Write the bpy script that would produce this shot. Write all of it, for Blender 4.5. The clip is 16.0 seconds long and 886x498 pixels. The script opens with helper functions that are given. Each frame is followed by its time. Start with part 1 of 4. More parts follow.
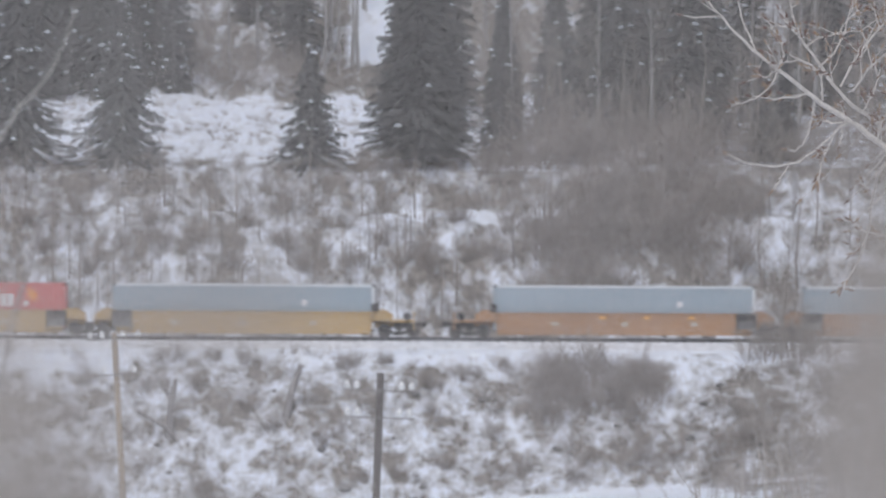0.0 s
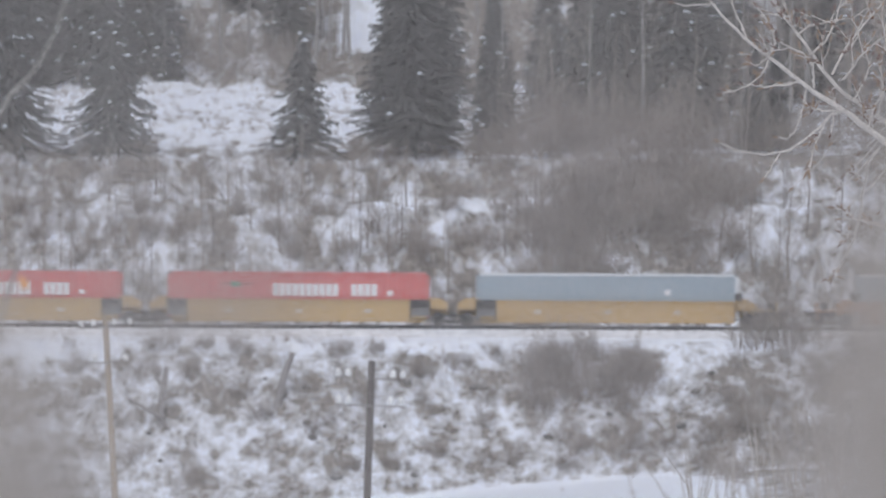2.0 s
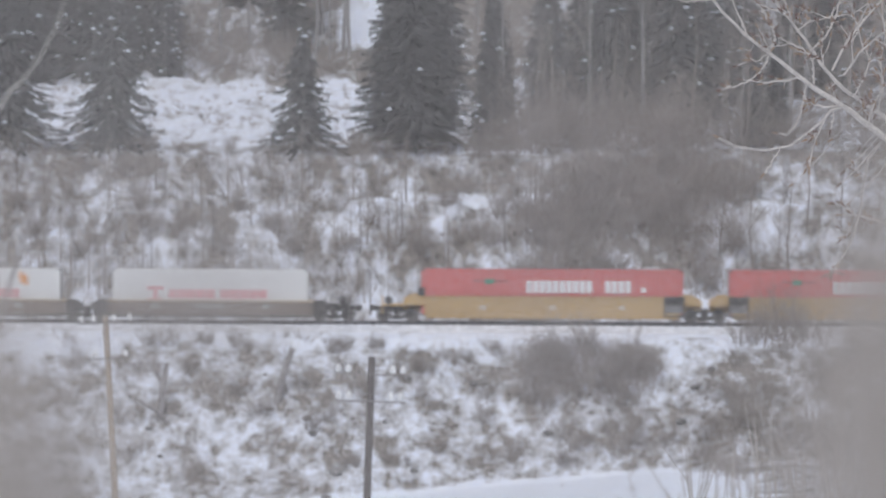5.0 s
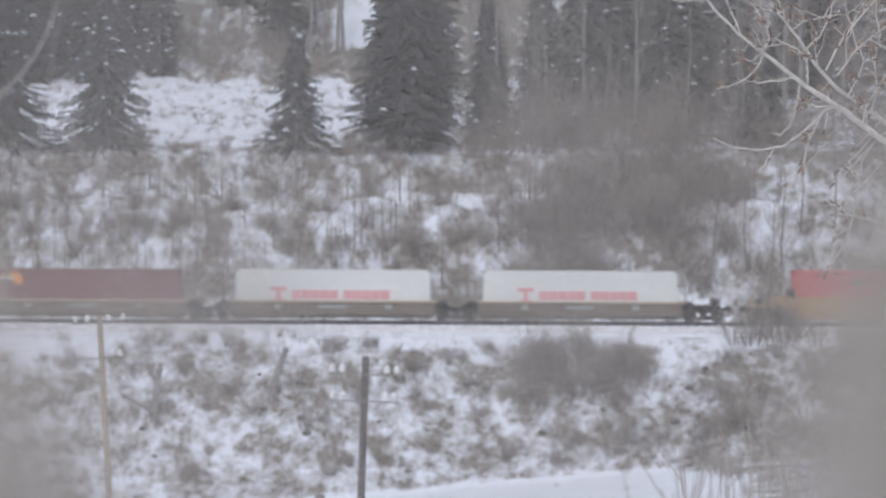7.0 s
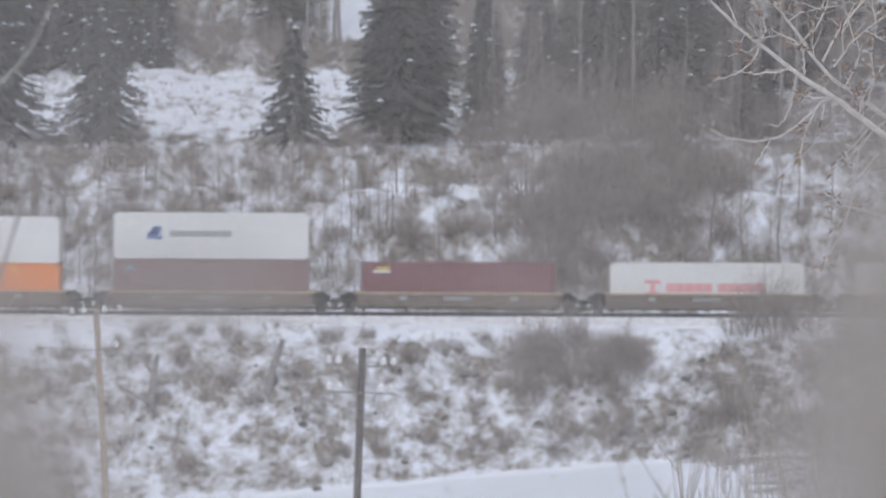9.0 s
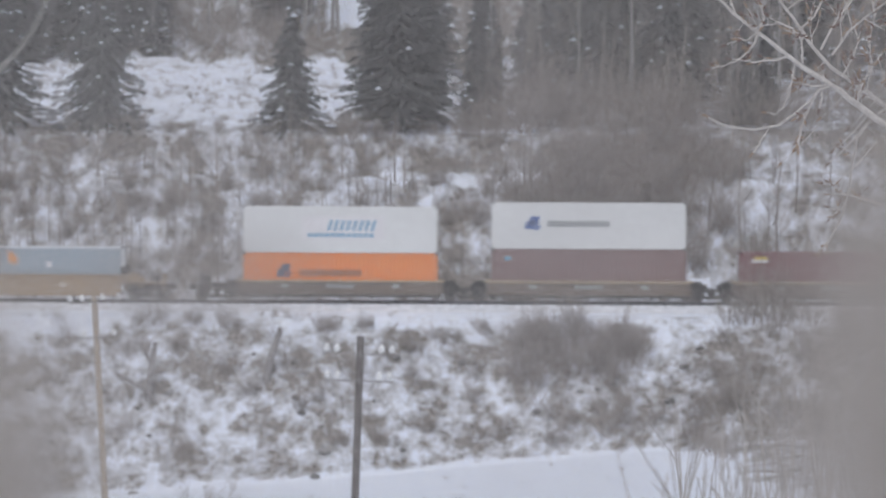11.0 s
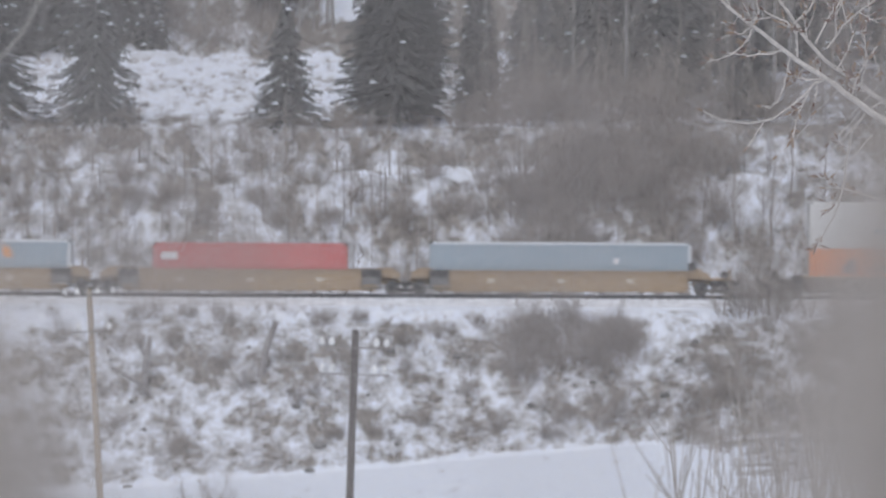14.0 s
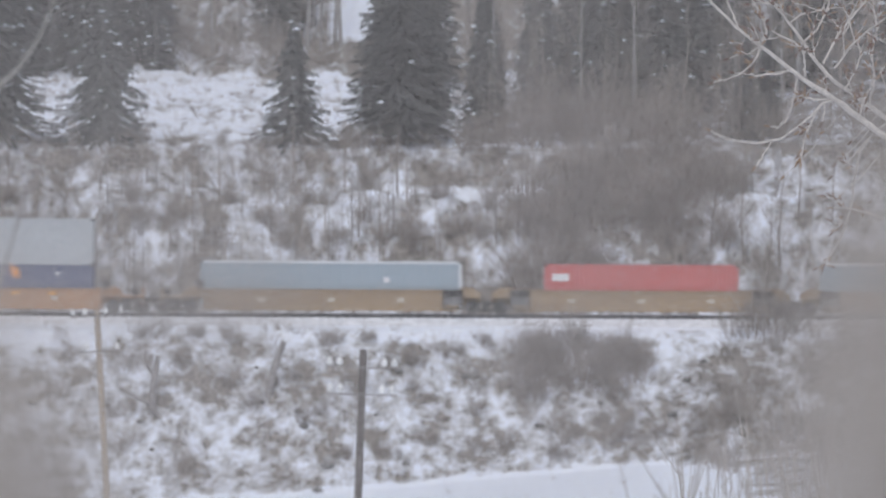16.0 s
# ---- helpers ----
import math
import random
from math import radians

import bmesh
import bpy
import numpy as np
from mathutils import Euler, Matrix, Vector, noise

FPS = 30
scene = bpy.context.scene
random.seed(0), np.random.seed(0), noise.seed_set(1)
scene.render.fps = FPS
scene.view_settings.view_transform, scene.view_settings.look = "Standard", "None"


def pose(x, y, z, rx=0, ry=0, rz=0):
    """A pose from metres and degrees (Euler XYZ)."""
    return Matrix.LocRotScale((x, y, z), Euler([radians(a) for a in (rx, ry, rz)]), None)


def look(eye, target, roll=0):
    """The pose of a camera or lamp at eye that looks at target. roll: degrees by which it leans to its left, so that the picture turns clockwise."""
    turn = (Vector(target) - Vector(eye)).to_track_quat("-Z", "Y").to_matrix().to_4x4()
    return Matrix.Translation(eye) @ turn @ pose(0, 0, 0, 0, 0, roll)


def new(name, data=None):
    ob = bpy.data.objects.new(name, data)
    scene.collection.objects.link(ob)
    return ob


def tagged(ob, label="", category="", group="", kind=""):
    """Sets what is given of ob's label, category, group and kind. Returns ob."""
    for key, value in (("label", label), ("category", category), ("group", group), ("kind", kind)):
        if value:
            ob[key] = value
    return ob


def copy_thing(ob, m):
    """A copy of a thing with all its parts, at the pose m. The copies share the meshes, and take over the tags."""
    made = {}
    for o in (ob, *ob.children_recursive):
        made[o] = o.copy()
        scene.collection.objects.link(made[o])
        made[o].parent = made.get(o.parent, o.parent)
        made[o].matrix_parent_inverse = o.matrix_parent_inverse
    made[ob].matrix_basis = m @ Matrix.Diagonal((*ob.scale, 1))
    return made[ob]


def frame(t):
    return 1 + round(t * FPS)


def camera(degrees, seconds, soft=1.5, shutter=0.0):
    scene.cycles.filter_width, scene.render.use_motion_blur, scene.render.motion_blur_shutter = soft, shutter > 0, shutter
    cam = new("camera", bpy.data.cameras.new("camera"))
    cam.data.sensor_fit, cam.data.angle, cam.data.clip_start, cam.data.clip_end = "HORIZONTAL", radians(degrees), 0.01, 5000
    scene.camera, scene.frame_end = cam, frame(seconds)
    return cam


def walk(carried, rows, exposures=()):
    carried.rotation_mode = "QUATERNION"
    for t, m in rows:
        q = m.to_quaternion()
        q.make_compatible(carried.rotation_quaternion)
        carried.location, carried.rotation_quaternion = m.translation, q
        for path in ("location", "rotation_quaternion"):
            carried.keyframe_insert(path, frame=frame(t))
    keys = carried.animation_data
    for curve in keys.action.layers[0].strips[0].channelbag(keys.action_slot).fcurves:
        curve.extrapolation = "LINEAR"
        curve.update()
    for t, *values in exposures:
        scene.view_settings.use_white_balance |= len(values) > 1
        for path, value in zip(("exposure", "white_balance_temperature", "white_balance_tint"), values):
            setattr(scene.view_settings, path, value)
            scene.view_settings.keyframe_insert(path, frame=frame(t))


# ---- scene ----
# ---- camera ----
# Long lens on a stand: the eye stays in one place, the head pans and tilts a little.
EYE = (0.0, 0.0, 12.0)
LENS = 8.0
cam = camera(LENS, 16.0, soft=1.9, shutter=0.5)
cam.data.dof.use_dof = True
cam.data.dof.focus_distance = 44.0
cam.data.dof.aperture_fstop = 10.8
PAN = [  # seconds, pan to the left, tilt upwards, in degrees
(0.0, 0.0000, -0.9220),
    (0.5, -0.0077, -1.0002),
    (1.0, -0.0312, -1.0079),
    (1.5, -0.0705, -1.0160),
    (2.0, -0.0782, -1.0314),
    (2.5, -0.0864, -0.9138),
    (3.0, -0.0782, -0.9455),
    (3.5, -0.0864, -1.0160),
    (4.0, -0.0623, -1.0625),
    (6.5, -0.1252, -1.0707),
    (7.0, -0.1329, -1.0707),
    (7.5, -0.1329, -1.0707),
    (8.0, -0.1405, -1.0789),
    (8.5, -0.1487, -1.1019),
    (9.0, -0.1640, -1.1489),
    (11.5, -0.1799, -1.3446),
    (12.0, -0.1722, -1.4540),
    (12.5, -0.1957, -1.3681),
    (13.0, -0.2034, -1.3993),
    (13.5, -0.2111, -1.3758),
    (14.0, -0.2269, -1.3134),
    (14.5, -0.2269, -1.2353),
    (15.0, -0.2111, -1.1412),
    (15.5, -0.1804, -1.1254),
    (16.0, -0.1564, -1.1331),
]
walk(cam, [(t, pose(*EYE, 90 + tilt, 0, pan)) for t, pan, tilt in PAN], exposures=[(0.0, -0.60, 6050, 11), (9.0, -0.59, 6050, 11), (11.5, -0.73, 6050, 11), (12.5, -0.71, 6050, 11), (14.0, -0.67, 6050, 11), (15.0, -0.60, 6050, 11), (16.0, -0.60, 6050, 11)])

# ---- light ----
world = bpy.data.worlds.new("overcast_sky")
scene.world = world
world.use_nodes = True
wn, wl = world.node_tree.nodes, world.node_tree.links
sky = wn.new("ShaderNodeTexSky")
sky.sky_type, sky.sun_disc = "NISHITA", False
sky.sun_elevation, sky.sun_rotation = radians(58), radians(200)
sky.air_density, sky.dust_density = 1.0, 4.0
hsv = wn.new("ShaderNodeHueSaturation")
hsv.inputs["Saturation"].default_value = 0.35
wl.new(sky.outputs[0], hsv.inputs["Color"])
wl.new(hsv.outputs[0], wn["Background"].inputs["Color"])
wn["Background"].inputs["Strength"].default_value = 0.15
sun = new("sun", bpy.data.lights.new("sun", "SUN"))
sun.data.energy, sun.data.angle, sun.data.color = 1.3, radians(25), (1.0, 0.97, 0.93)
sun.matrix_world = look((-60, -160, 275), (0, 0, 0))


# ---- materials ----
def mat(name, c1, c2, scale=4.0, rough=0.85, bump=0.25, stretch=(1, 1, 1), metal=0.0, vary=0.12, glow=0.0, through_light=0.0):
    """Two colours mixed by fine grain over broad stains, with relief and a shift from object to object."""
    m = bpy.data.materials.new(name)
    m.use_nodes = True
    n, l = m.node_tree.nodes, m.node_tree.links
    b = n["Principled BSDF"]
    b.inputs["Roughness"].default_value, b.inputs["Metallic"].default_value = rough, metal
    co, mp = n.new("ShaderNodeTexCoord"), n.new("ShaderNodeMapping")
    mp.inputs["Scale"].default_value = stretch
    l.new(co.outputs["Object"], mp.inputs["Vector"])
    fine, broad = n.new("ShaderNodeTexNoise"), n.new("ShaderNodeTexNoise")
    for node, s in ((fine, scale * 5), (broad, scale * 0.6)):
        node.inputs["Scale"].default_value, node.inputs["Detail"].default_value = s, 5
        l.new(mp.outputs[0], node.inputs["Vector"])
    add = n.new("ShaderNodeMath")
    add.operation = "MULTIPLY_ADD"
    l.new(fine.outputs["Fac"], add.inputs[0])
    add.inputs[1].default_value = 0.6
    half = n.new("ShaderNodeMath")
    half.operation = "MULTIPLY"
    half.inputs[1].default_value = 0.6
    l.new(broad.outputs["Fac"], half.inputs[0])
    l.new(half.outputs[0], add.inputs[2])
    ramp = n.new("ShaderNodeValToRGB")
    ramp.color_ramp.elements[0].position, ramp.color_ramp.elements[1].position = 0.42, 0.78
    ramp.color_ramp.elements[0].color, ramp.color_ramp.elements[1].color = (*c1, 1), (*c2, 1)
    l.new(add.outputs[0], ramp.inputs[0])
    info, hs, rng = n.new("ShaderNodeObjectInfo"), n.new("ShaderNodeHueSaturation"), n.new("ShaderNodeMapRange")
    rng.inputs["To Min"].default_value, rng.inputs["To Max"].default_value = 1 - vary, 1 + vary
    l.new(info.outputs["Random"], rng.inputs["Value"])
    l.new(rng.outputs[0], hs.inputs["Value"])
    l.new(ramp.outputs[0], hs.inputs["Color"])
    l.new(hs.outputs[0], b.inputs["Base Color"])
    if bump:
        bp = n.new("ShaderNodeBump")
        bp.inputs["Strength"].default_value, bp.inputs["Distance"].default_value = bump, 0.05
        l.new(fine.outputs["Fac"], bp.inputs["Height"])
        l.new(bp.outputs[0], b.inputs["Normal"])
    return m


def ground_material():
    """Snow with dead grass and earth showing through by patches; the attribute 'bare' says how much."""
    m = bpy.data.materials.new("snowy_ground")
    m.use_nodes = True
    n, l = m.node_tree.nodes, m.node_tree.links
    b = n["Principled BSDF"]
    b.inputs["Roughness"].default_value = 0.9
    geo = n.new("ShaderNodeNewGeometry")
    # rounded patches on the banks, upright ones on the cut slope and drawn-out ones on the meadow
    mp, lump, run_down = n.new("ShaderNodeMix"), n.new("ShaderNodeMapping"), n.new("ShaderNodeMapping")
    mp.data_type = "VECTOR"
    lump.inputs["Scale"].default_value, run_down.inputs["Scale"].default_value = (0.95, 0.72, 0.95), (0.86, 0.46, 0.50)
    streak = n.new("ShaderNodeAttribute")
    streak.attribute_name = "streak"
    l.new(streak.outputs["Fac"], mp.inputs[0])
    for node, socket in ((lump, mp.inputs[4]), (run_down, mp.inputs[5])):
        l.new(geo.outputs["Position"], node.inputs["Vector"])
        l.new(node.outputs[0], socket)
    big, small, grain = (n.new("ShaderNodeTexNoise") for _ in range(3))
    for node, s, d in ((big, 0.40, 3), (small, 1.35, 5), (grain, 4.5, 6)):
        node.inputs["Scale"].default_value, node.inputs["Detail"].default_value = s, d
        node.inputs["Roughness"].default_value = 0.62
        l.new(mp.outputs[1], node.inputs["Vector"])
    mix = n.new("ShaderNodeMath")
    mix.operation = "ADD"
    l.new(big.outputs["Fac"], mix.inputs[0])
    l.new(small.outputs["Fac"], mix.inputs[1])
    bare = n.new("ShaderNodeAttribute")
    bare.attribute_name = "bare"
    plus = n.new("ShaderNodeMath")
    plus.operation = "ADD"
    l.new(mix.outputs[0], plus.inputs[0])
    l.new(bare.outputs["Fac"], plus.inputs[1])
    ramp = n.new("ShaderNodeValToRGB")
    ramp.color_ramp.elements[0].position, ramp.color_ramp.elements[1].position = 0.575, 0.745
    half = n.new("ShaderNodeMath")
    half.operation = "MULTIPLY"
    half.inputs[1].default_value = 0.5
    l.new(plus.outputs[0], half.inputs[0])
    l.new(half.outputs[0], ramp.inputs[0])
    earth = n.new("ShaderNodeValToRGB")
    earth.color_ramp.elements[0].color, earth.color_ramp.elements[1].color = (0.085, 0.076, 0.068, 1), (0.32, 0.285, 0.25, 1)
    earth.color_ramp.elements[0].position, earth.color_ramp.elements[1].position = 0.35, 0.68
    l.new(grain.outputs["Fac"], earth.inputs[0])
    snow = n.new("ShaderNodeValToRGB")
    # snow tones carry some of the sky light's blue in their colour
    snow.color_ramp.elements[0].color, snow.color_ramp.elements[1].color = (0.74, 0.78, 0.885, 1), (0.865, 0.895, 0.95, 1)
    snow.color_ramp.elements[0].position, snow.color_ramp.elements[1].position = 0.3, 0.7
    l.new(small.outputs["Fac"], snow.inputs[0])
    both = n.new("ShaderNodeMixRGB")
    l.new(ramp.outputs[0], both.inputs[0])
    l.new(snow.outputs[0], both.inputs[1])
    l.new(earth.outputs[0], both.inputs[2])
    l.new(both.outputs[0], b.inputs["Base Color"])
    bp = n.new("ShaderNodeBump")
    bp.inputs["Strength"].default_value, bp.inputs["Distance"].default_value = 0.6, 0.15
    l.new(small.outputs["Fac"], bp.inputs["Height"])
    l.new(bp.outputs[0], b.inputs["Normal"])
    return m


M_GROUND = ground_material()
# white snow with a little blue of the sky painted in
M_SNOW = mat("snow", (0.73, 0.78, 0.89), (0.86, 0.90, 0.96), 2.0, 0.9, 0.3, vary=0.03)
# needle grey is raised to put the hazy air into the colour
M_NEEDLE = mat("spruce_needles", (0.096, 0.098, 0.096), (0.128, 0.130, 0.128), 1.0, 0.95, 0.0, vary=0.08)
M_BARK = mat("grey_bark", (0.16, 0.145, 0.14), (0.34, 0.32, 0.31), 3.0, 0.9, 0.4, (1, 1, 0.3))
M_ASPEN = mat("pale_aspen_bark", (0.22, 0.21, 0.205), (0.40, 0.385, 0.37), 3.0, 0.9, 0.3, (1, 1, 0.4))
M_TWIG = mat("shrub_twigs", (0.215, 0.187, 0.164), (0.40, 0.353, 0.314), 3.0, 0.95, 0.0, vary=0.25)
M_STRAW = mat("dead_grass", (0.26, 0.23, 0.20), (0.50, 0.46, 0.41), 3.0, 0.95, 0.0, vary=0.2)
# bright stem colour, chosen so that the added veil lifts the dark tones
M_HAIR = mat("pale_haze_stem", (0.50, 0.47, 0.45), (0.62, 0.59, 0.57), 20.0, 0.8, 0.0, vary=0.1)
M_NEAR = mat("willow_stems", (0.34, 0.30, 0.26), (0.53, 0.48, 0.425), 20.0, 0.8, 0.0, vary=0.15)
# pale bark; its wide mottle also paints in the twigs' highlights and shadows
M_LIMB = mat("cottonwood_bark_highlights", (0.40, 0.365, 0.33), (0.80, 0.75, 0.69), 16.0, 0.8, 0.3)
M_BUD = mat("red_brown_buds", (0.09, 0.04, 0.025), (0.20, 0.09, 0.05), 30.0, 0.6, 0.0)
M_CATKIN = mat("ochre_buds", (0.25, 0.155, 0.085), (0.38, 0.25, 0.145), 30.0, 0.7, 0.0)
M_LEAF = mat("orange_dead_leaf", (0.75, 0.28, 0.05), (0.85, 0.40, 0.10), 30.0, 0.7, 0.0)
M_RAIL = mat("rail_steel", (0.10, 0.10, 0.115), (0.20, 0.20, 0.22), 6.0, 0.5, 0.1, metal=0.3)
M_WOOD = mat("tarred_sleeper_wood", (0.05, 0.045, 0.04), (0.13, 0.11, 0.1), 4.0, 0.9, 0.3)
M_POLE = mat("dark_pole_wood", (0.075, 0.065, 0.06), (0.15, 0.13, 0.12), 4.0, 0.9, 0.4, (6, 6, 0.4))
M_TANPOLE = mat("weathered_tan_pole_wood", (0.36, 0.28, 0.20), (0.50, 0.41, 0.31), 4.0, 0.9, 0.4, (6, 6, 0.4))
M_GLASS = mat("pale_glazed_insulator", (0.75, 0.75, 0.74), (0.88, 0.88, 0.87), 8.0, 0.25, 0.0)
M_ROCK = mat("grey_rock", (0.10, 0.10, 0.10), (0.28, 0.27, 0.26), 2.0, 0.9, 0.5)
M_BALLAST = mat("snowy_ballast", (0.50, 0.51, 0.54), (0.88, 0.89, 0.93), 3.0, 0.95, 0.6)
M_DARK = mat("black_running_gear", (0.03, 0.03, 0.032), (0.09, 0.085, 0.08), 4.0, 0.7, 0.2)
M_TREAD = mat("worn_wheel_steel", (0.10, 0.09, 0.085), (0.2, 0.19, 0.18), 6.0, 0.45, 0.1, metal=0.5)
PAINT = {
    "grey": mat("blue_grey_container_paint", (0.30, 0.37, 0.42), (0.36, 0.43, 0.48), 0.5, 0.6, 0.05, vary=0.04),
    "red": mat("red_container_paint", (0.52, 0.125, 0.12), (0.62, 0.165, 0.16), 0.5, 0.6, 0.05, vary=0.04),
    "white": mat("white_reefer_paint", (0.70, 0.70, 0.68), (0.80, 0.80, 0.78), 0.5, 0.5, 0.03, vary=0.02),
    "maroon": mat("maroon_container_paint", (0.19, 0.085, 0.09), (0.25, 0.12, 0.125), 0.5, 0.65, 0.05, vary=0.04),
    "orange": mat("orange_container_paint", (0.78, 0.24, 0.055), (0.84, 0.29, 0.08), 0.5, 0.6, 0.05, vary=0.03),
    "brown": mat("brown_container_paint", (0.20, 0.13, 0.125), (0.27, 0.18, 0.17), 0.5, 0.65, 0.05, vary=0.04),
    "navy": mat("dark_blue_container_paint", (0.09, 0.11, 0.19), (0.13, 0.15, 0.24), 0.5, 0.6, 0.05, vary=0.04),
    "lightgrey": mat("light_grey_container_paint", (0.40, 0.42, 0.43), (0.48, 0.50, 0.51), 0.5, 0.6, 0.05, vary=0.04),
    "yellow": mat("dusty_yellow_car_paint", (0.40, 0.265, 0.11), (0.55, 0.38, 0.175), 0.7, 0.75, 0.1, (0.4, 1, 1.5), vary=0.06),
    "tan": mat("grimy_tan_car_paint", (0.26, 0.185, 0.115), (0.39, 0.28, 0.165), 0.7, 0.75, 0.1, (0.4, 1, 1.5), vary=0.06),
    "rust": mat("rust_orange_car_paint", (0.33, 0.18, 0.09), (0.46, 0.26, 0.13), 0.7, 0.75, 0.1, (0.4, 1, 1.5), vary=0.06),
    "umber": mat("grimy_brown_car_paint", (0.12, 0.095, 0.08), (0.22, 0.175, 0.14), 0.7, 0.8, 0.1, (0.4, 1, 1.5), vary=0.06),
    "edge": mat("worn_ochre_chord_paint", (0.42, 0.32, 0.2), (0.6, 0.48, 0.32), 0.7, 0.7, 0.1, vary=0.05),
}
M_MARK = {
    "white": mat("white_marking", (0.72, 0.70, 0.70), (0.80, 0.78, 0.78), 3.0, 0.6, 0.0, vary=0.02),
    "chalk": mat("faded_chalky_stencil", (0.42, 0.37, 0.30), (0.58, 0.54, 0.47), 3.0, 0.8, 0.0, vary=0.1),
    # near white: snow on the roof edge and its highlight, put into the colour
    "pale": mat("whitened_rail_and_post", (0.66, 0.68, 0.70), (0.78, 0.80, 0.81), 3.0, 0.5, 0.0, vary=0.02),
    "slate": mat("slate_marking", (0.11, 0.12, 0.18), (0.16, 0.17, 0.23), 3.0, 0.6, 0.0, vary=0.02),
    "rose": mat("red_marking", (0.70, 0.30, 0.32), (0.78, 0.42, 0.44), 3.0, 0.6, 0.0, vary=0.02),
    "blue": mat("blue_marking", (0.05, 0.12, 0.36), (0.08, 0.16, 0.42), 3.0, 0.6, 0.0, vary=0.02),
    "sky": mat("light_blue_marking", (0.14, 0.34, 0.50), (0.20, 0.41, 0.56), 3.0, 0.6, 0.0, vary=0.02),
    "green": mat("green_marking", (0.05, 0.22, 0.15), (0.08, 0.28, 0.18), 3.0, 0.6, 0.0, vary=0.02),
    "grey": mat("grey_marking", (0.30, 0.31, 0.31), (0.38, 0.39, 0.38), 3.0, 0.6, 0.0, vary=0.02),
    "dark": mat("dark_marking", (0.10, 0.07, 0.07), (0.15, 0.11, 0.1), 3.0, 0.6, 0.0, vary=0.02),
    "burnt": mat("burnt_orange_marking", (0.34, 0.14, 0.07), (0.42, 0.18, 0.09), 3.0, 0.6, 0.0, vary=0.02),
    "yellow": mat("yellow_marking", (0.65, 0.48, 0.05), (0.75, 0.56, 0.08), 3.0, 0.6, 0.0, vary=0.02),
    "amber": mat("amber_reflector", (0.80, 0.38, 0.05), (0.9, 0.45, 0.08), 3.0, 0.4, 0.0, vary=0.02),
}


# ---- mesh helpers ----
def mesh_object(name, bm, material, parent=None, smooth=False):
    me = bpy.data.meshes.new(name)
    bm.to_mesh(me)
    bm.free()
    me.materials.append(material)
    if smooth:
        for p in me.polygons:
            p.use_smooth = True
    ob = new(name, me)
    if parent:
        ob.parent = parent
    return ob


def part(name, bm, material, parent, label="", smooth=False):
    return tagged(mesh_object(name, bm, material, parent, smooth), label)


def arrays(name, verts, faces, material, parent=None):
    me = bpy.data.meshes.new(name)
    me.from_pydata(verts, [], faces)
    me.materials.append(material)
    ob = new(name, me)
    if parent:
        ob.parent = parent
    return ob


def thing(name, label, category, group="", kind=""):
    return tagged(new(name), label, category, group, kind)


def box(bm, x0, x1, y0, y1, z0, z1, bevel=0.0):
    r = bmesh.ops.create_cube(bm, size=1.0, matrix=Matrix.Translation(((x0 + x1) / 2, (y0 + y1) / 2, (z0 + z1) / 2)) @ Matrix.Diagonal((x1 - x0, y1 - y0, z1 - z0, 1)))
    if bevel:
        edges = {e for v in r["verts"] for e in v.link_edges}
        bmesh.ops.bevel(bm, geom=list(edges), offset=bevel, segments=2, affect="EDGES")
    return bm


def cyl(bm, p, q, r0, r1, n=8):
    p, q = Vector(p), Vector(q)
    d = q - p
    m = Matrix.Translation((p + q) / 2) @ d.to_track_quat("Z", "Y").to_matrix().to_4x4()
    bmesh.ops.create_cone(bm, cap_ends=True, segments=n, radius1=r0, radius2=r1, depth=d.length, matrix=m)
    return bm


class Sticks:
    """Collects tapered three-sided sticks and blades for one joined mesh."""

    def __init__(self):
        self.v, self.f = [], []

    def stick(self, p, q, r0, r1, sides=3):
        p, q = Vector(p), Vector(q)
        d = (q - p).normalized()
        a = d.orthogonal().normalized()
        b = d.cross(a)
        k = len(self.v)
        for c, r in ((p, r0), (q, r1)):
            for i in range(sides):
                w = 2 * math.pi * i / sides
                self.v.append(tuple(c + (a * math.cos(w) + b * math.sin(w)) * r))
        for i in range(sides):
            j = (i + 1) % sides
            self.f.append((k + i, k + j, k + sides + j, k + sides + i))

    def path(self, pts, r0, r1, sides=3):
        n = len(pts) - 1
        for i in range(n):
            self.stick(pts[i], pts[i + 1], r0 + (r1 - r0) * i / n, r0 + (r1 - r0) * (i + 1) / n, sides)

    def blade(self, p, along, across, droop=0.0):
        """A folded needle spray: two faces meeting on a ridge."""
        p, along, across = Vector(p), Vector(along), Vector(across)
        k = len(self.v)
        tip = p + along - Vector((0, 0, droop))
        mid = p + along * 0.5
        fall = Vector((0, 0, -0.35 * across.length))
        self.v += [tuple(p), tuple(mid + across + fall), tuple(tip), tuple(mid - across + fall)]
        self.f += [(k, k + 1, k + 2), (k, k + 2, k + 3)]

    def make(self, name, material, parent=None):
        return arrays(name, self.v, self.f, material, parent)


# ---- ground ----
PROFILE = [(-3000, 200), (-400, 60), (-60, 13), (-10, 10.5), (1, 10.4), (5, 10.2), (12, 9.2), (30, 5.5), (60, 0.5), (120, -8.3), (150, -8.5)]
UPHILL = [(394.2, -0.85), (396.4, -0.62), (402.2, -0.62), (404.0, -0.4), (412.0, 6.6), (413.6, 7.5), (415.4, 7.75), (419.0, 10.3), (421.0, 10.75), (430, 11.5), (462, 15.4), (470, 17.5), (520, 43), (650, 112), (900, 225), (1500, 300), (3000, 420), (4800, 500)]


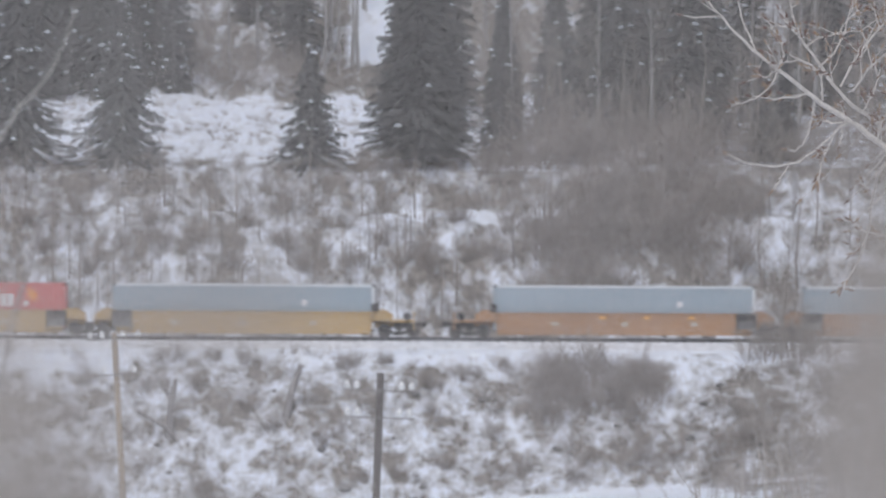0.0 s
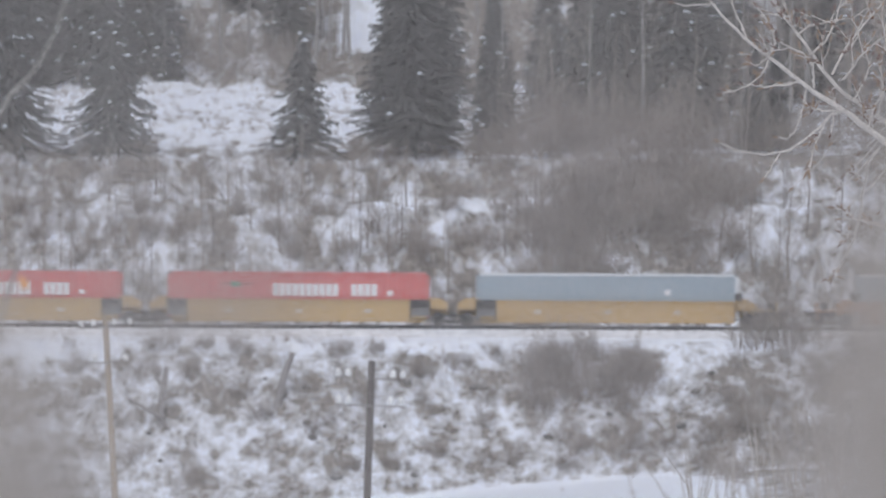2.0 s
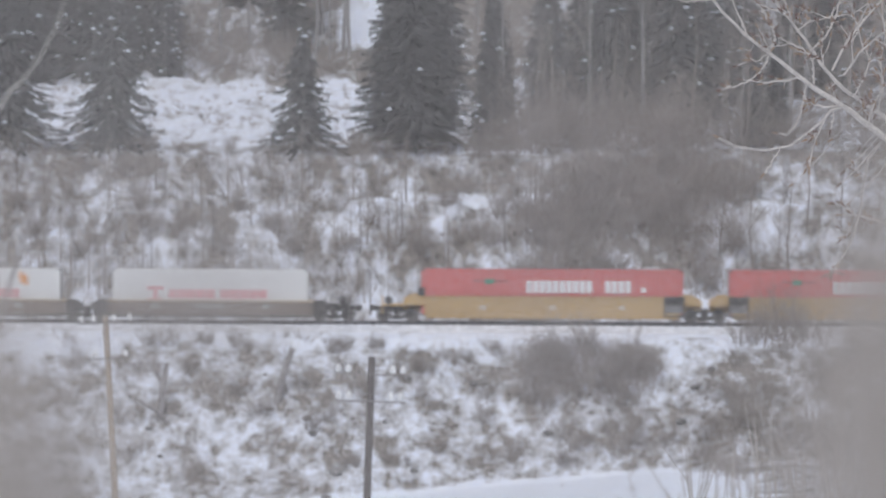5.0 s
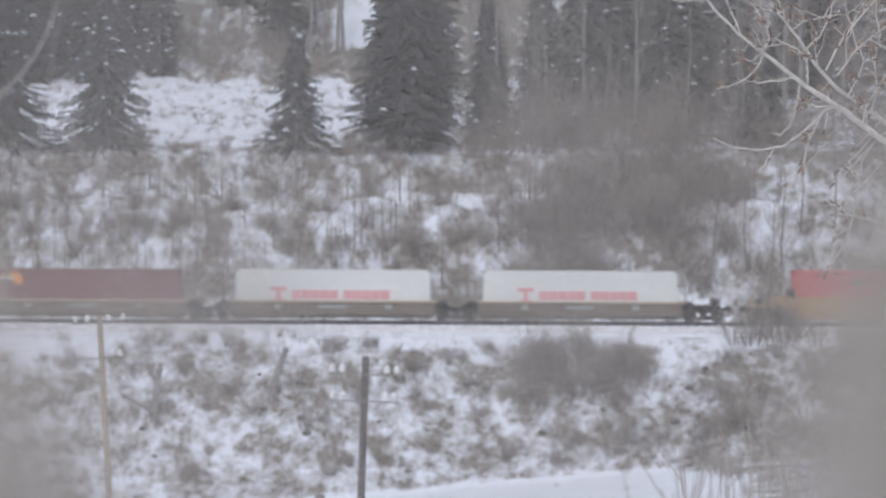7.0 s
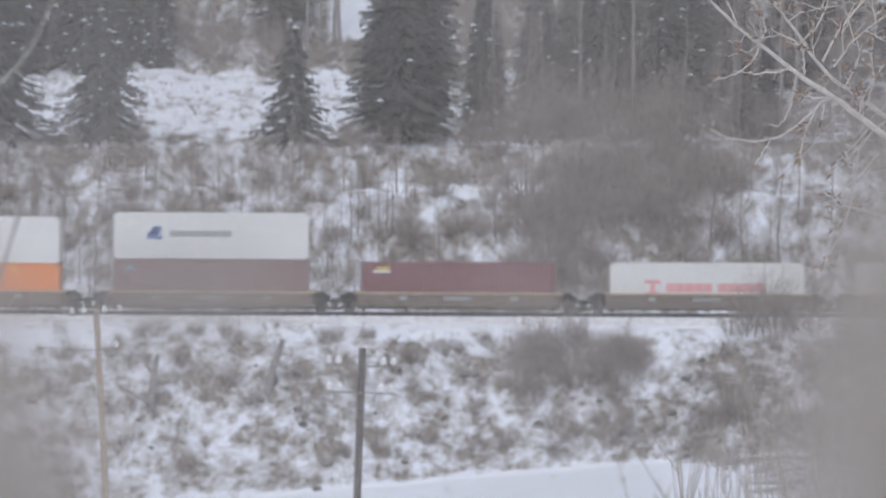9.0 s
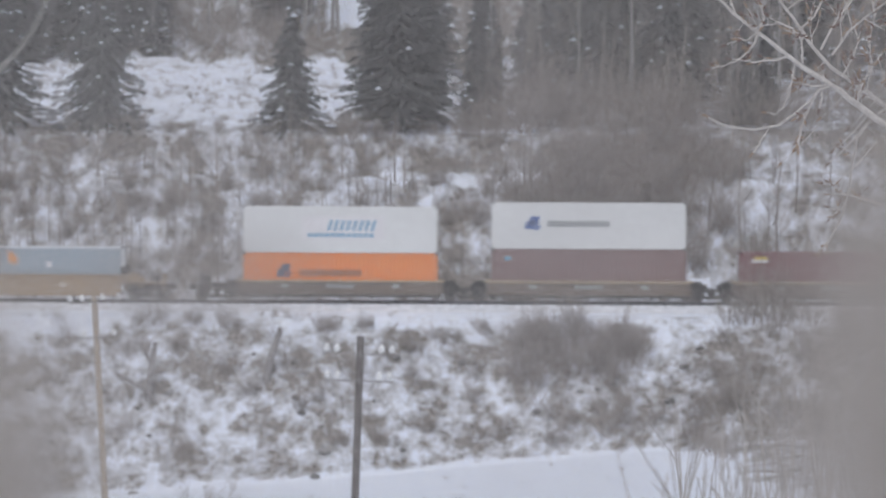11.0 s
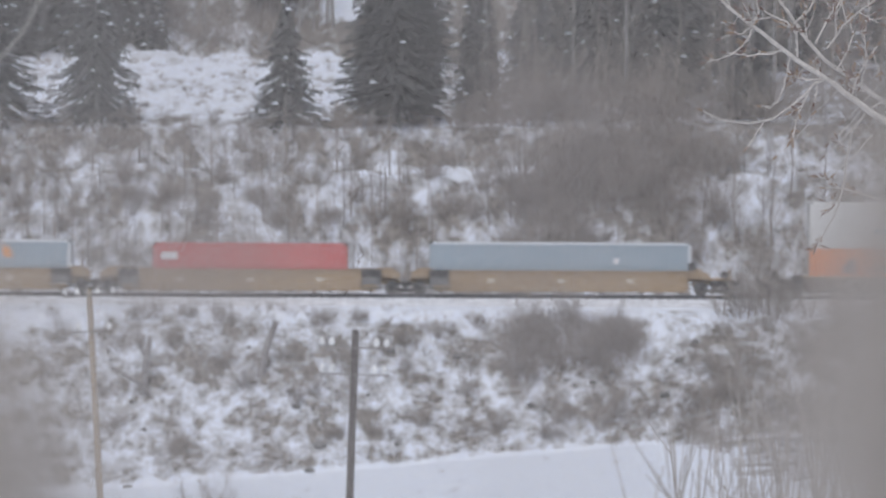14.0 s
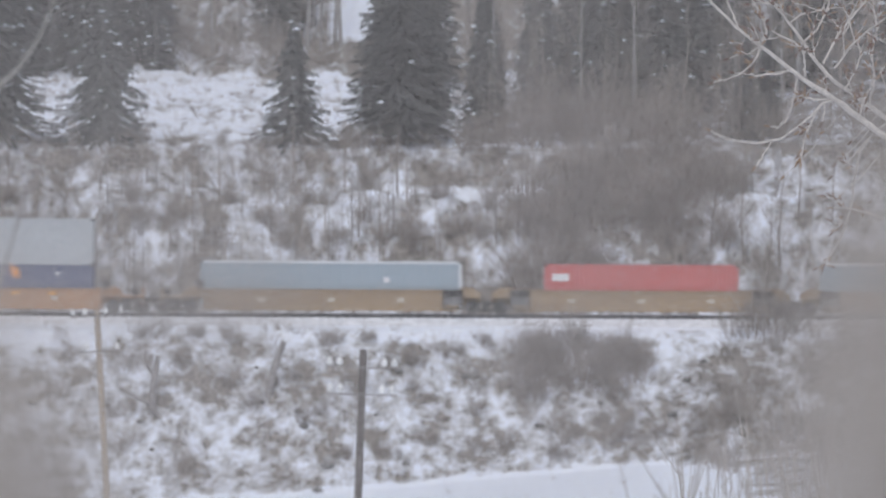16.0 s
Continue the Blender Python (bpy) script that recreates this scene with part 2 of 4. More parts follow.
def lerp_table(table, y):
    for (a, p), (b, q) in zip(table, table[1:]):
        if y <= b:
            k = max(0.0, (y - a) / (b - a))
            return p + (q - p) * k
    return table[-1][1]


def ease(a, b, v):
    k = max(0.0, min(1.0, (v - a) / (b - a)))
    return k * k * (3 - 2 * k)


def toe(x):
    return 384.0 + 0.9 * math.sin(x * 0.21) + 0.5 * math.sin(x * 0.53 + 1)


def flat(x):
    """Level of the valley floor, which falls away to one side."""
    return -9.9 + 0.085 * max(-60.0, min(60.0, x))


def grade(x):
    return -0.005 * max(-300.0, min(300.0, x))


def height(x, y, rough=True):
    t = toe(x)
    if y < 150:
        z = lerp_table(PROFILE, y)
        z += (flat(x) + 8.5) * ease(60, 150, y)
    elif y < t:
        z = flat(x)
    elif y < 394.2:
        k = (y - t) / (394.2 - t)
        z = flat(x) + (-0.85 - flat(x)) * (0.75 * k + 0.25 * k * k * (3 - 2 * k))
    else:
        z = lerp_table(UPHILL, y)
    if rough:
        amp = 0.10
        if t < y < 393.5:
            amp = 0.55 * min(1.0, (y - t) / 6, (393.5 - y) / 3 + 0.1)
        elif 403.5 < y < 419:
            amp = 0.7
        elif 419 <= y < 462:
            amp = 0.35
        elif y >= 462:
            amp = 1.2
        elif 394 < y < 404:
            amp = 0.0
        elif y < 12:
            amp = 0.03
        z += amp * (noise.noise((x * 0.35, y * 0.35, 3.1)) + 0.5 * noise.noise((x * 1.1, y * 1.1, 7.7)))
    return z + (grade(x) if y > 150 else 0.0)


def gully(x, y):
    """A snow-filled runnel that climbs aslant from the track."""
    return 404.3 < y < 409.4 and abs(x - 16.2 + (y - 406.0) * 1.53) < 1.0


def bareness(x, y):
    t = toe(x)
    wob = 2.5 * noise.noise((x * 0.3, y * 0.15, 1.7))
    if y < 12:
        return 0.25
    if y < t:
        return -0.35 + 0.72 * ease(15, 19, x + 2 * wob) * ease(325, 345, y)
    if y < 394.7:
        if 14.6 < x + 0.5 * wob < 18.2 and y > 391.2 + 0.5 * wob:  # open snow beside the thicket
            return 0.24
        return 0.365 * ease(0, 0.6, y - t) + 0.05 * ease(13, 19, x + wob) - 0.45 * ease(393.0, 394.3, y + 0.3 * wob)
    if y < 404:
        return -0.3
    if gully(x, y):
        return -0.3
    if y < 418.5:
        if 413.4 < y < 415.6 and -3 < x + wob < 6:
            return -0.05
        open_snow = ease(20.2, 22.0, x + 0.6 * wob) * (1 - ease(23.8, 25.2, x + 0.4 * wob)) * ease(407.5, 410, y)
        return 0.345 + 0.10 * ease(-3, 4, x + 2 * wob) + 0.04 * ease(12, 17, -x) + 0.08 * ease(415, 418, y) - 0.25 * open_snow
    if y < 423:
        return -0.1 if y > 419.6 and 0.5 < x + wob < 7 else 0.36 + 0.12 * ease(6, 9, x)
    if y < 463:
        if 5.4 + 0.2 * wob < x < 7.3 + 0.2 * wob or (y < 431 and 1.4 < x + 0.3 * wob < 3.0):  # snow between the trees
            return -0.05
        return 0.105 + 0.26 * ease(-4.5, -2.5, x) + 0.08 * ease(459, 462, y)
    return 0.10 if -7.4 < x < -3.7 + 0.4 * wob and 471.5 < y < 481 else 0.50


def spaced(stops):
    out = []
    for a, b, step in stops:
        n = max(1, round((b - a) / step))
        out += [a + (b - a) * i / n for i in range(n)]
    return out + [stops[-1][1]]


def build_ground():
    xs = spaced([(-3500, -600, 580), (-600, -120, 80), (-120, -46, 12), (-46, 46, 0.55), (46, 120, 12), (120, 600, 80), (600, 3500, 580)])
    ys = spaced([(-3000, -200, 700), (-200, -10, 30), (-10, 14, 1.5), (14, 150, 12), (150, 340, 12), (340, 425, 0.5), (425, 480, 1.2), (480, 660, 12), (660, 1500, 80), (1500, 4800, 500)])
    verts, bare = [], []
    for y in ys:
        for x in xs:
            verts.append((x, y, height(x, y)))
            bare.append(bareness(x, y))
    w = len(xs)
    faces = [(j * w + i, j * w + i + 1, (j + 1) * w + i + 1, (j + 1) * w + i) for j in range(len(ys) - 1) for i in range(w - 1)]
    g = arrays("ground", verts, faces, M_GROUND)
    g.data.attributes.new("bare", "FLOAT", "POINT").data.foreach_set("value", bare)
    g.data.attributes.new("streak", "FLOAT", "POINT").data.foreach_set("value", [1.0 if v[1] > 403 else 0.0 for v in verts])
    for p in g.data.polygons:
        p.use_smooth = True
    tagged(g, "snow-covered valley ground with patches of dead grass and earth", "ground", kind="structure")


build_ground()

# ---- railway track ----
TRACK_Y = 399.0


def build_track():
    L = 580.0
    verts, faces = [], []
    prof = [(-2.9, -0.70), (-1.75, -0.20), (1.75, -0.20), (2.9, -0.70)]
    n = 400
    for i in range(n + 1):
        x = -L / 2 + L * i / n
        for dy, dz in prof:
            verts.append((x, TRACK_Y + dy + 0.06 * noise.noise((x * 2, dy, 0)), grade(x) + dz + 0.015 * noise.noise((x * 3, dy, 5))))
    for i in range(n):
        for j in range(3):
            a = i * 4 + j
            faces.append((a, a + 4, a + 5, a + 1))
    tagged(arrays("track_ballast", verts, faces, M_BALLAST), "low snow-dusted stone ballast bank under the track", "trackbed", kind="structure")
    tilt = math.degrees(math.atan(0.005))
    for dy in (-0.755, 0.755):
        bm = bmesh.new()
        box(bm, -L / 2, L / 2, -0.07, 0.07, -0.175, -0.155)
        box(bm, -L / 2, L / 2, -0.01, 0.01, -0.155, -0.035)
        box(bm, -L / 2, L / 2, -0.036, 0.036, -0.035, 0.0)
        r = mesh_object("rail", bm, M_RAIL)
        r.matrix_world = pose(0, TRACK_Y + dy, 0, 0, tilt, 0)
        tagged(r, "dark steel rail of the single track", "rail", "rails of the track", "structure")
    bm = bmesh.new()
    x = -L / 2
    while x < L / 2:
        box(bm, x - 0.11, x + 0.11, TRACK_Y - 1.3, TRACK_Y + 1.3, grade(x) - 0.30, grade(x) - 0.176)
        x += 0.56
    tagged(mesh_object("sleepers", bm, M_WOOD), "tarred wooden sleepers half hidden in snow", "sleepers", kind="stuff")


build_track()


# ---- train ----
def wheel_mesh(r=0.42):
    bm = bmesh.new()
    for s in (-1, 1):
        y = s * 0.755
        cyl(bm, (0, y - 0.065, 0), (0, y + 0.065, 0), r, r, 20)
        cyl(bm, (0, y - s * 0.07, 0), (0, y - s * 0.095, 0), r + 0.028, r + 0.028, 20)
        cyl(bm, (0, y + s * 0.06, 0), (0, y + s * 0.10, 0), 0.14, 0.11, 10)
        for k in range(4):
            a = k * math.pi / 2
            cyl(bm, (0.25 * math.cos(a), y + s * 0.06, 0.25 * math.sin(a)), (0.25 * math.cos(a), y + s * 0.072, 0.25 * math.sin(a)), 0.05, 0.05, 6)
    cyl(bm, (0, -0.95, 0), (0, 0.95, 0), 0.085, 0.085, 10)
    me = bpy.data.meshes.new("wheelset")
    bm.to_mesh(me)
    bm.free()
    me.materials.append(M_TREAD)
    return me


def bogie_mesh():
    bm = bmesh.new()
    for s in (-1, 1):
        y = s * 1.02
        for x in (-0.89, 0.89):
            box(bm, x - 0.17, x + 0.17, y - 0.09, y + 0.09, 0.28, 0.60, 0.03)
        box(bm, -0.9, 0.9, y - 0.07, y + 0.07, 0.62, 0.76, 0.02)
        box(bm, -0.42, 0.42, y - 0.07, y + 0.07, 0.16, 0.28, 0.02)
        for sx in (-1, 1):
            m = Matrix.Translation((sx * 0.56, y, 0.42)) @ Matrix.Rotation(sx * radians(-35), 4, "Y")
            bmesh.ops.create_cube(bm, size=1.0, matrix=m @ Matrix.Diagonal((0.62, 0.13, 0.12, 1)))
        for x in (-0.16, 0, 0.16):
            cyl(bm, (x, y, 0.28), (x, y, 0.60), 0.06, 0.06, 8)
    box(bm, -0.22, 0.22, -1.1, 1.1, 0.50, 0.72, 0.03)
    cyl(bm, (0, 0, 0.7), (0, 0, 0.86), 0.25, 0.25, 12)
    me = bpy.data.meshes.new("bogie")
    bm.to_mesh(me)
    bm.free()
    me.materials.append(M_DARK)
    return me


WHEELSET, BOGIE = wheel_mesh(), bogie_mesh()
MOVING, WHEELS = [], []  # (thing, place along the train, height above rail)


def add_bogie(car, x):
    b = new("bogie", BOGIE)
    b.parent = car
    b.location = (x, 0, 0)
    for wx in (-0.89, 0.89):
        w = new("wheelset", WHEELSET)
        w.parent = b
        w.location = (wx, 0, 0.42)
        WHEELS.append(w)


def well_car(q, half, pitch, top, paint, label, bogies, couplers, deep=True):
    """One well of an articulated car: half is the well's half length, pitch the way between bogies, top the height of its sides."""
    car = thing("well_car", label, "rail car", "well cars of the train")
    P = PAINT[paint]
    for s in (-1, 1):
        bm = bmesh.new()
        box(bm, -half, half, s * 1.40 - 0.03, s * 1.40 + 0.03, 0.42, top - 0.07)
        k = int(half * 2 / 1.35)
        for i in range(k + 1):
            x = -half + 0.1 + (2 * half - 0.2) * i / k
            box(bm, x - 0.04, x + 0.04, s * 1.43, s * 1.43 + s * 0.05, 0.46, top - 0.09) if s > 0 else box(bm, x - 0.04, x + 0.04, -1.48, -1.43, 0.46, top - 0.09)
        part("side_panel", bm, P, car)
        bm = bmesh.new()
        box(bm, -half - 0.2, half + 0.2, s * 1.40 - 0.08, s * 1.40 + 0.08, top - 0.10, top, 0.015)
        part("top_chord", bm, PAINT["edge"] if not deep else P, car, "worn pale top edge" if not deep else "")
        bm = bmesh.new()
        box(bm, -half, half, s * 1.36 - 0.07, s * 1.36 + 0.07, 0.24, 0.42, 0.015)
        part("bottom_chord", bm, M_DARK if not deep else P, car)
        for i in range(3):
            x = (-0.55 + 0.55 * i) * half
            spans = [(x - 0.9 + k * 0.3, x - 0.68 + k * 0.3) for k in range(6)] if i == 1 and not deep else [(x - 0.22, x + 0.22)]
            for xa, xb in spans:
                part("stencil", box(bmesh.new(), xa, xb, s * 1.49 - 0.006, s * 1.49 + 0.006, 0.80, 1.06), M_MARK["chalk" if deep else "grey"], car, "faded painted stencil block")
            if paint == "rust":
                bm = bmesh.new()
                xx = (-0.2 + 0.35 * i) * half
                box(bm, xx, xx + 0.42, s * 1.50 - 0.006, s * 1.50 + 0.006, top - 0.38, top - 0.22)
                part("reflector", bm, M_MARK["amber"], car, "amber reflector strip")
    for i in range(7):
        x = -half + 0.4 + (2 * half - 0.8) * i / 6
        part("floor_beam", box(bmesh.new(), x - 0.12, x + 0.12, -1.36, 1.36, 0.14, 0.255), M_DARK, car)
    end = pitch / 2
    for s in (-1, 1):
        # bulkhead, end platform, gusset plates, ladder frame
        a, b = sorted((s * half, s * (half + 0.08)))
        bm = box(bmesh.new(), a, b, -1.36, 1.36, 0.42, top)
        part("bulkhead", bm, P, car)
        a, b = sorted((s * (half + 0.08), s * (end - 0.32)))
        bm = bmesh.new()
        box(bm, a, b, -1.25, 1.25, 0.95, 1.06)
        box(bm, a, b, -0.35, 0.35, 0.62, 0.95)
        part("end_platform", bm, M_DARK if not deep else P, car)
        for sy in (-1, 1):
            bm = bmesh.new()
            x0, x1 = s * (half + 0.1), s * (end - 0.36)
            zt = top + 0.08 if deep else top - 0.05
            vs = [bm.verts.new((x, sy * 1.22 + dy, z)) for dy in (-0.03, 0.03) for x, z in ((x0, 0.95), (x1, 0.95), (x1, zt - 0.32), (x0 + 0.6 * (x1 - x0), zt), (x0, zt))]
            bm.faces.new(vs[:5])
            bm.faces.new(vs[5:][::-1])
            for i in range(5):
                j = (i + 1) % 5
                bm.faces.new((vs[i], vs[j], vs[5 + j], vs[5 + i]))
            bmesh.ops.recalc_face_normals(bm, faces=bm.faces)
            part("gusset_plate", bm, P if deep else M_DARK, car)
            if deep and s in couplers:
                xa, xb = sorted((s * (half + 0.05), s * (half + 0.5)))
                part("end_bracket", box(bmesh.new(), xa, xb, sy * 1.28 - 0.09, sy * 1.28 + 0.09, top, top + 0.5, 0.02), M_DARK, car, "dark bracket at the well's end")
            elif deep:
                xa, xb = sorted((s * (half - 0.95), s * (half + 0.32)))
                y = sy * 1.53
                lad = part("ladder", box(bmesh.new(), xa + 0.05, xb - 0.05, y - sy * 0.06 - 0.015, y - sy * 0.06 + 0.015, 1.2, top - 0.05), M_DARK, car, "dark ladder frame at the well's end")
                part("plate", box(bmesh.new(), xa + 0.1, xb - 0.1, y - sy * 0.06 - 0.012, y - sy * 0.06 + 0.012, 0.62, 1.19), M_ROCK, lad, "grey frosted plate")
                for x in (xa, xb - 0.09):
                    part("upright", box(bmesh.new(), x, x + 0.09, y - 0.03, y + 0.03, 0.38, top + 0.02), M_DARK, lad)
                for z in (0.38, 1.12, 1.36, top - 0.06):
                    part("rung", box(bmesh.new(), xa + 0.09, xb - 0.09, y - 0.028, y + 0.028, z, z + 0.075), M_DARK, lad)
    for x in bogies:
        add_bogie(car, x * end)
    for s in couplers:
        bm = bmesh.new()
        x0, x1 = s * (end - 0.4), s * (end + 1.55)
        a, b = sorted((x0, x1))
        box(bm, a, b, -0.16, 0.16, 0.70, 0.96, 0.03)
        xk = x1
        box(bm, xk - 0.18, xk + 0.18, -0.22, 0.22, 0.64, 1.02, 0.05)
        part("coupler", bm, M_DARK, car)
        bm = bmesh.new()
        a, b = sorted((s * (end - 0.35), s * (end + 1.0)))
        box(bm, a, b, -1.3, 1.3, 0.98, 1.10, 0.02)
        for sy in (-1, 1):
            box(bm, b - 0.08 if s > 0 else a, b if s > 0 else a + 0.08, sy * 1.25 - 0.03, sy * 1.25 + 0.03, 0.5, 1.6)
        part("end_sill", bm, M_DARK if not deep else P, car)
        bm = bmesh.new()
        xw = s * (end + 0.55)
        cyl(bm, (xw, -1.32, 1.35), (xw, -1.38, 1.35), 0.26, 0.26, 14)
        cyl(bm, (xw, -1.30, 1.35), (xw, -1.2, 1.35), 0.04, 0.04, 6)
        part("brake_wheel", bm, M_DARK, car)
    MOVING.append((car, q, 0.0))
    return car


def marks(box_thing, y, colour, rects, label, slant=0.0):
    """Flat painted blocks on the near side; each x0, x1, z0, z1. slant: how far the top leans forward."""
    for x0, x1, z0, z1 in rects:
        bm = box(bmesh.new(), x0, x1, y - 0.006, y + 0.002, z0, z1)
        for v in bm.verts:
            v.co.x += slant * (v.co.z - z0) / (z1 - z0)
        part("marking", bm, M_MARK[colour], box_thing, label)


def container(q, z, length, paint, label, style="ribbed", tall=2.90, rail_light=False):
    c = thing("shipping_container", label, "container", "containers on the train")
    P = PAINT[paint]
    h, w, t = length / 2, 1.22, tall
    if style == "smooth":
        bm = box(bmesh.new(), -h + 0.02, h - 0.02, -w, w, 0.06, t, 0.07)
        part("body", bm, P, c)
    else:
        # corrugated shell: trapezoid folds along both sides, ribs on the roof
        step = 0.278 if style == "ribbed" else 0.61
        n = int((length - 0.4) / step)
        verts, faces = [], []
        for s in (-1, 1):
            base = len(verts)
            xs = []
            for i in range(n):
                x = -h + 0.2 + i * (length - 0.4) / n
                d = (length - 0.4) / n
                f = (0.0, 0.07 / 0.278, 0.5, 0.5 + 0.07 / 0.278) if style == "ribbed" else (0.0, 0.04, 0.82, 0.86)
                xs += [(x + f[0] * d, 0.0), (x + f[1] * d, 0.036), (x + f[2] * d, 0.036), (x + f[3] * d, 0.0)]
            xs.append((h - 0.2, 0.0))
            for x, deep in xs:
                verts += [(x, s * (w - 0.012 - deep), 0.16), (x, s * (w - 0.012 - deep), t - 0.11)]
            for i in range(len(xs) - 1):
                a = base + 2 * i
                faces.append((a, a + 2, a + 3, a + 1) if s < 0 else (a, a + 1, a + 3, a + 2))
        k = len(verts)
        verts += [(-h + 0.03, -w + 0.05, t - 0.02), (h - 0.03, -w + 0.05, t - 0.02), (h - 0.03, w - 0.05, t - 0.02), (-h + 0.03, w - 0.05, t - 0.02),
                  (-h + 0.03, -w + 0.05, 0.1), (h - 0.03, -w + 0.05, 0.1), (h - 0.03, w - 0.05, 0.1), (-h + 0.03, w - 0.05, 0.1)]
        faces += [(k, k + 1, k + 2, k + 3), (k + 7, k + 6, k + 5, k + 4), (k + 4, k, k + 3, k + 7), (k + 1, k + 5, k + 6, k + 2)]
        arrays("body", verts, faces, P, c)
    for s in (-1, 1):
        bm = box(bmesh.new(), -h + 0.1, h - 0.1, s * (w - 0.06) - 0.065, s * (w - 0.06) + 0.065, t - 0.12, t + 0.004, 0.012)
        # whitened rail stands for lying snow and a bright highlight along the roof
        part("top_rail", bm, M_MARK["pale"] if rail_light else P, c, "top rail whitened for snow and highlight" if rail_light else "")
        bm = box(bmesh.new(), -h + 0.1, h - 0.1, s * (w - 0.06) - 0.065, s * (w - 0.06) + 0.065, 0.02, 0.17, 0.012)
        part("bottom_rail", bm, P, c)
        for e in (-1, 1):
            bm = box(bmesh.new(), e * (h - 0.09) - 0.092, e * (h - 0.09) + 0.092, s * (w - 0.08) - 0.086, s * (w - 0.08) + 0.086, 0.12, t - 0.12, 0.015)
            part("corner_post", bm, M_MARK["pale"] if rail_light and s < 0 and e > 0 else P, c)
            for zz in (0.0, t - 0.11):
                bm = box(bmesh.new(), e * (h - 0.09) - 0.095, e * (h - 0.09) + 0.095, s * (w - 0.08) - 0.09, s * (w - 0.08) + 0.09, zz, zz + 0.118, 0.012)
                part("corner_casting", bm, M_DARK if style != "smooth" else M_MARK["grey"], c)
    # doors on the rear end, with their bars
    for s in (-1, 1):
        a, b = sorted((s * 0.02, s * (w - 0.17)))
        bm = box(bmesh.new(), -h - 0.012, -h + 0.04, a, b, 0.2, t - 0.14, 0.01)
        d = part("door", bm, P, c)
        for yy in (0.3, 0.8):
            bm = cyl(bmesh.new(), (-h - 0.035, s * yy, 0.15), (-h - 0.035, s * yy, t - 0.12), 0.018, 0.018, 6)
            part("lock_rod", bm, M_MARK["grey"], d)
    MOVING.append((c, q, z))
    return c


def along(q):
    """Place along the train in metres, from the train's own scale."""
    return (q - 784) / 28.19


NEAR_SIDE = -1.222


def build_train():
    Y3 = "dusty yellow well car with ribbed sides and end ladders"
    # leading car: two wells in view
    for q, bg, cp in ((1654, (-1,), ()), (1105, (-1,), (-1,))):
        well_car(along(q), 7.95, 19.45, 1.64, "rust", "rust-orange well car with amber reflectors on its side", bg, cp)
        c = container(along(q), 0.40, 16.40, "grey", "long blue-grey container with pale top rail in a rust-orange well car", "wide", rail_light=True)
        marks(c, NEAR_SIDE, "white", [(3.3, 3.65, 1.6, 1.95)], "small pale placard")
    # three yellow wells
    for i, (q, bg, cp) in enumerate(((431, (-1, 1), (1,)), (-116, (-1,), ()), (-661, (-1,), (-1,)))):
        well_car(along(q), 7.95, 19.45, 1.64, "yellow", Y3, bg, cp)
        if i == 0:
            c = container(along(q), 0.40, 16.40, "grey", "long blue-grey container with pale top rail in a yellow well car", "wide", rail_light=True)
            marks(c, NEAR_SIDE, "white", [(3.6, 3.95, 1.6, 1.95)], "small pale placard")
        else:
            c = container(along(q), 0.40, 16.40, "red", "long red container with white lettered panels in a yellow well car", "wide")
            marks(c, NEAR_SIDE, "white", [(-1.65 + 0.42 * k, -1.29 + 0.42 * k, 1.45, 2.22) for k in range(10)] + [(3.3 + 0.425 * k, 3.66 + 0.425 * k, 1.45, 2.22) for k in range(4)] + [(5.55, 5.9, 1.5, 1.8)], "white lettering too worn to read")
            marks(c, NEAR_SIDE - 0.004, "grey", [(-1.5, -1.42, 1.6, 2.1)], "grey stroke")
            marks(c, NEAR_SIDE, "green", [(-4.25, -3.65, 2.0, 2.32)], "small green emblem")
            marks(c, NEAR_SIDE, "dark", [(-5.0, -4.3, 2.15, 2.22), (-3.6, -2.8, 2.15, 2.22)], "thin dark wings beside the emblem")
    # five low wells with forty-foot boxes
    low = "grimy brown low well car with a pale worn top edge"
    q5 = (-1267, -1705, -2146, -2584, -3024)
    for i, q in enumerate(q5):
        well_car(along(q), 6.35, 15.57, 1.30, "umber", low, (-1, 1) if i == 0 else (-1,), (1,) if i == 0 else (-1,) if i == 4 else (), deep=False)
    for q in q5[:2]:
        c = container(along(q), 0.29, 12.19, "white", "white refrigerated container with red lettering in a low well car", "smooth")
        marks(c, NEAR_SIDE, "rose", [(-3.95, -2.95, 1.62, 1.86), (-3.6, -3.3, 1.1, 1.62), (-3.85, -3.05, 1.0, 1.1)], "red T-shaped emblem")
        marks(c, NEAR_SIDE, "rose", [(-2.6 + 0.59 * k, -2.06 + 0.59 * k, 1.12, 1.66) for k in range(5)] + [(0.65 + 0.59 * k, 1.2 + 0.59 * k, 1.12, 1.66) for k in range(5)], "red lettering too blurred to read")
    c = container(along(q5[2]), 0.26, 12.19, "maroon", "maroon corrugated container with a small yellow plate")
    marks(c, NEAR_SIDE, "yellow", [(-5.15, -4.3, 2.46, 2.62)], "small yellow plate")
    marks(c, NEAR_SIDE, "white", [(-5.35, -4.3, 2.26, 2.42)], "small white line of lettering")
    c = container(along(q5[3]), 0.40, 12.19, "brown", "brown corrugated container under a white one")
    marks(c, NEAR_SIDE, "sky", [(-5.3, -4.9, 2.2, 2.45)], "small pale blue mark")
    c = container(along(q5[3]), 3.31, 12.19, "white", "white container with a blue emblem stacked on a brown one", "smooth")
    marks(c, NEAR_SIDE, "blue", [(-4.05, -3.45, 1.25, 1.75), (-3.8, -3.2, 1.55, 2.05), (-3.45, -3.15, 1.2, 1.5)], "blue angular emblem", 0.12)
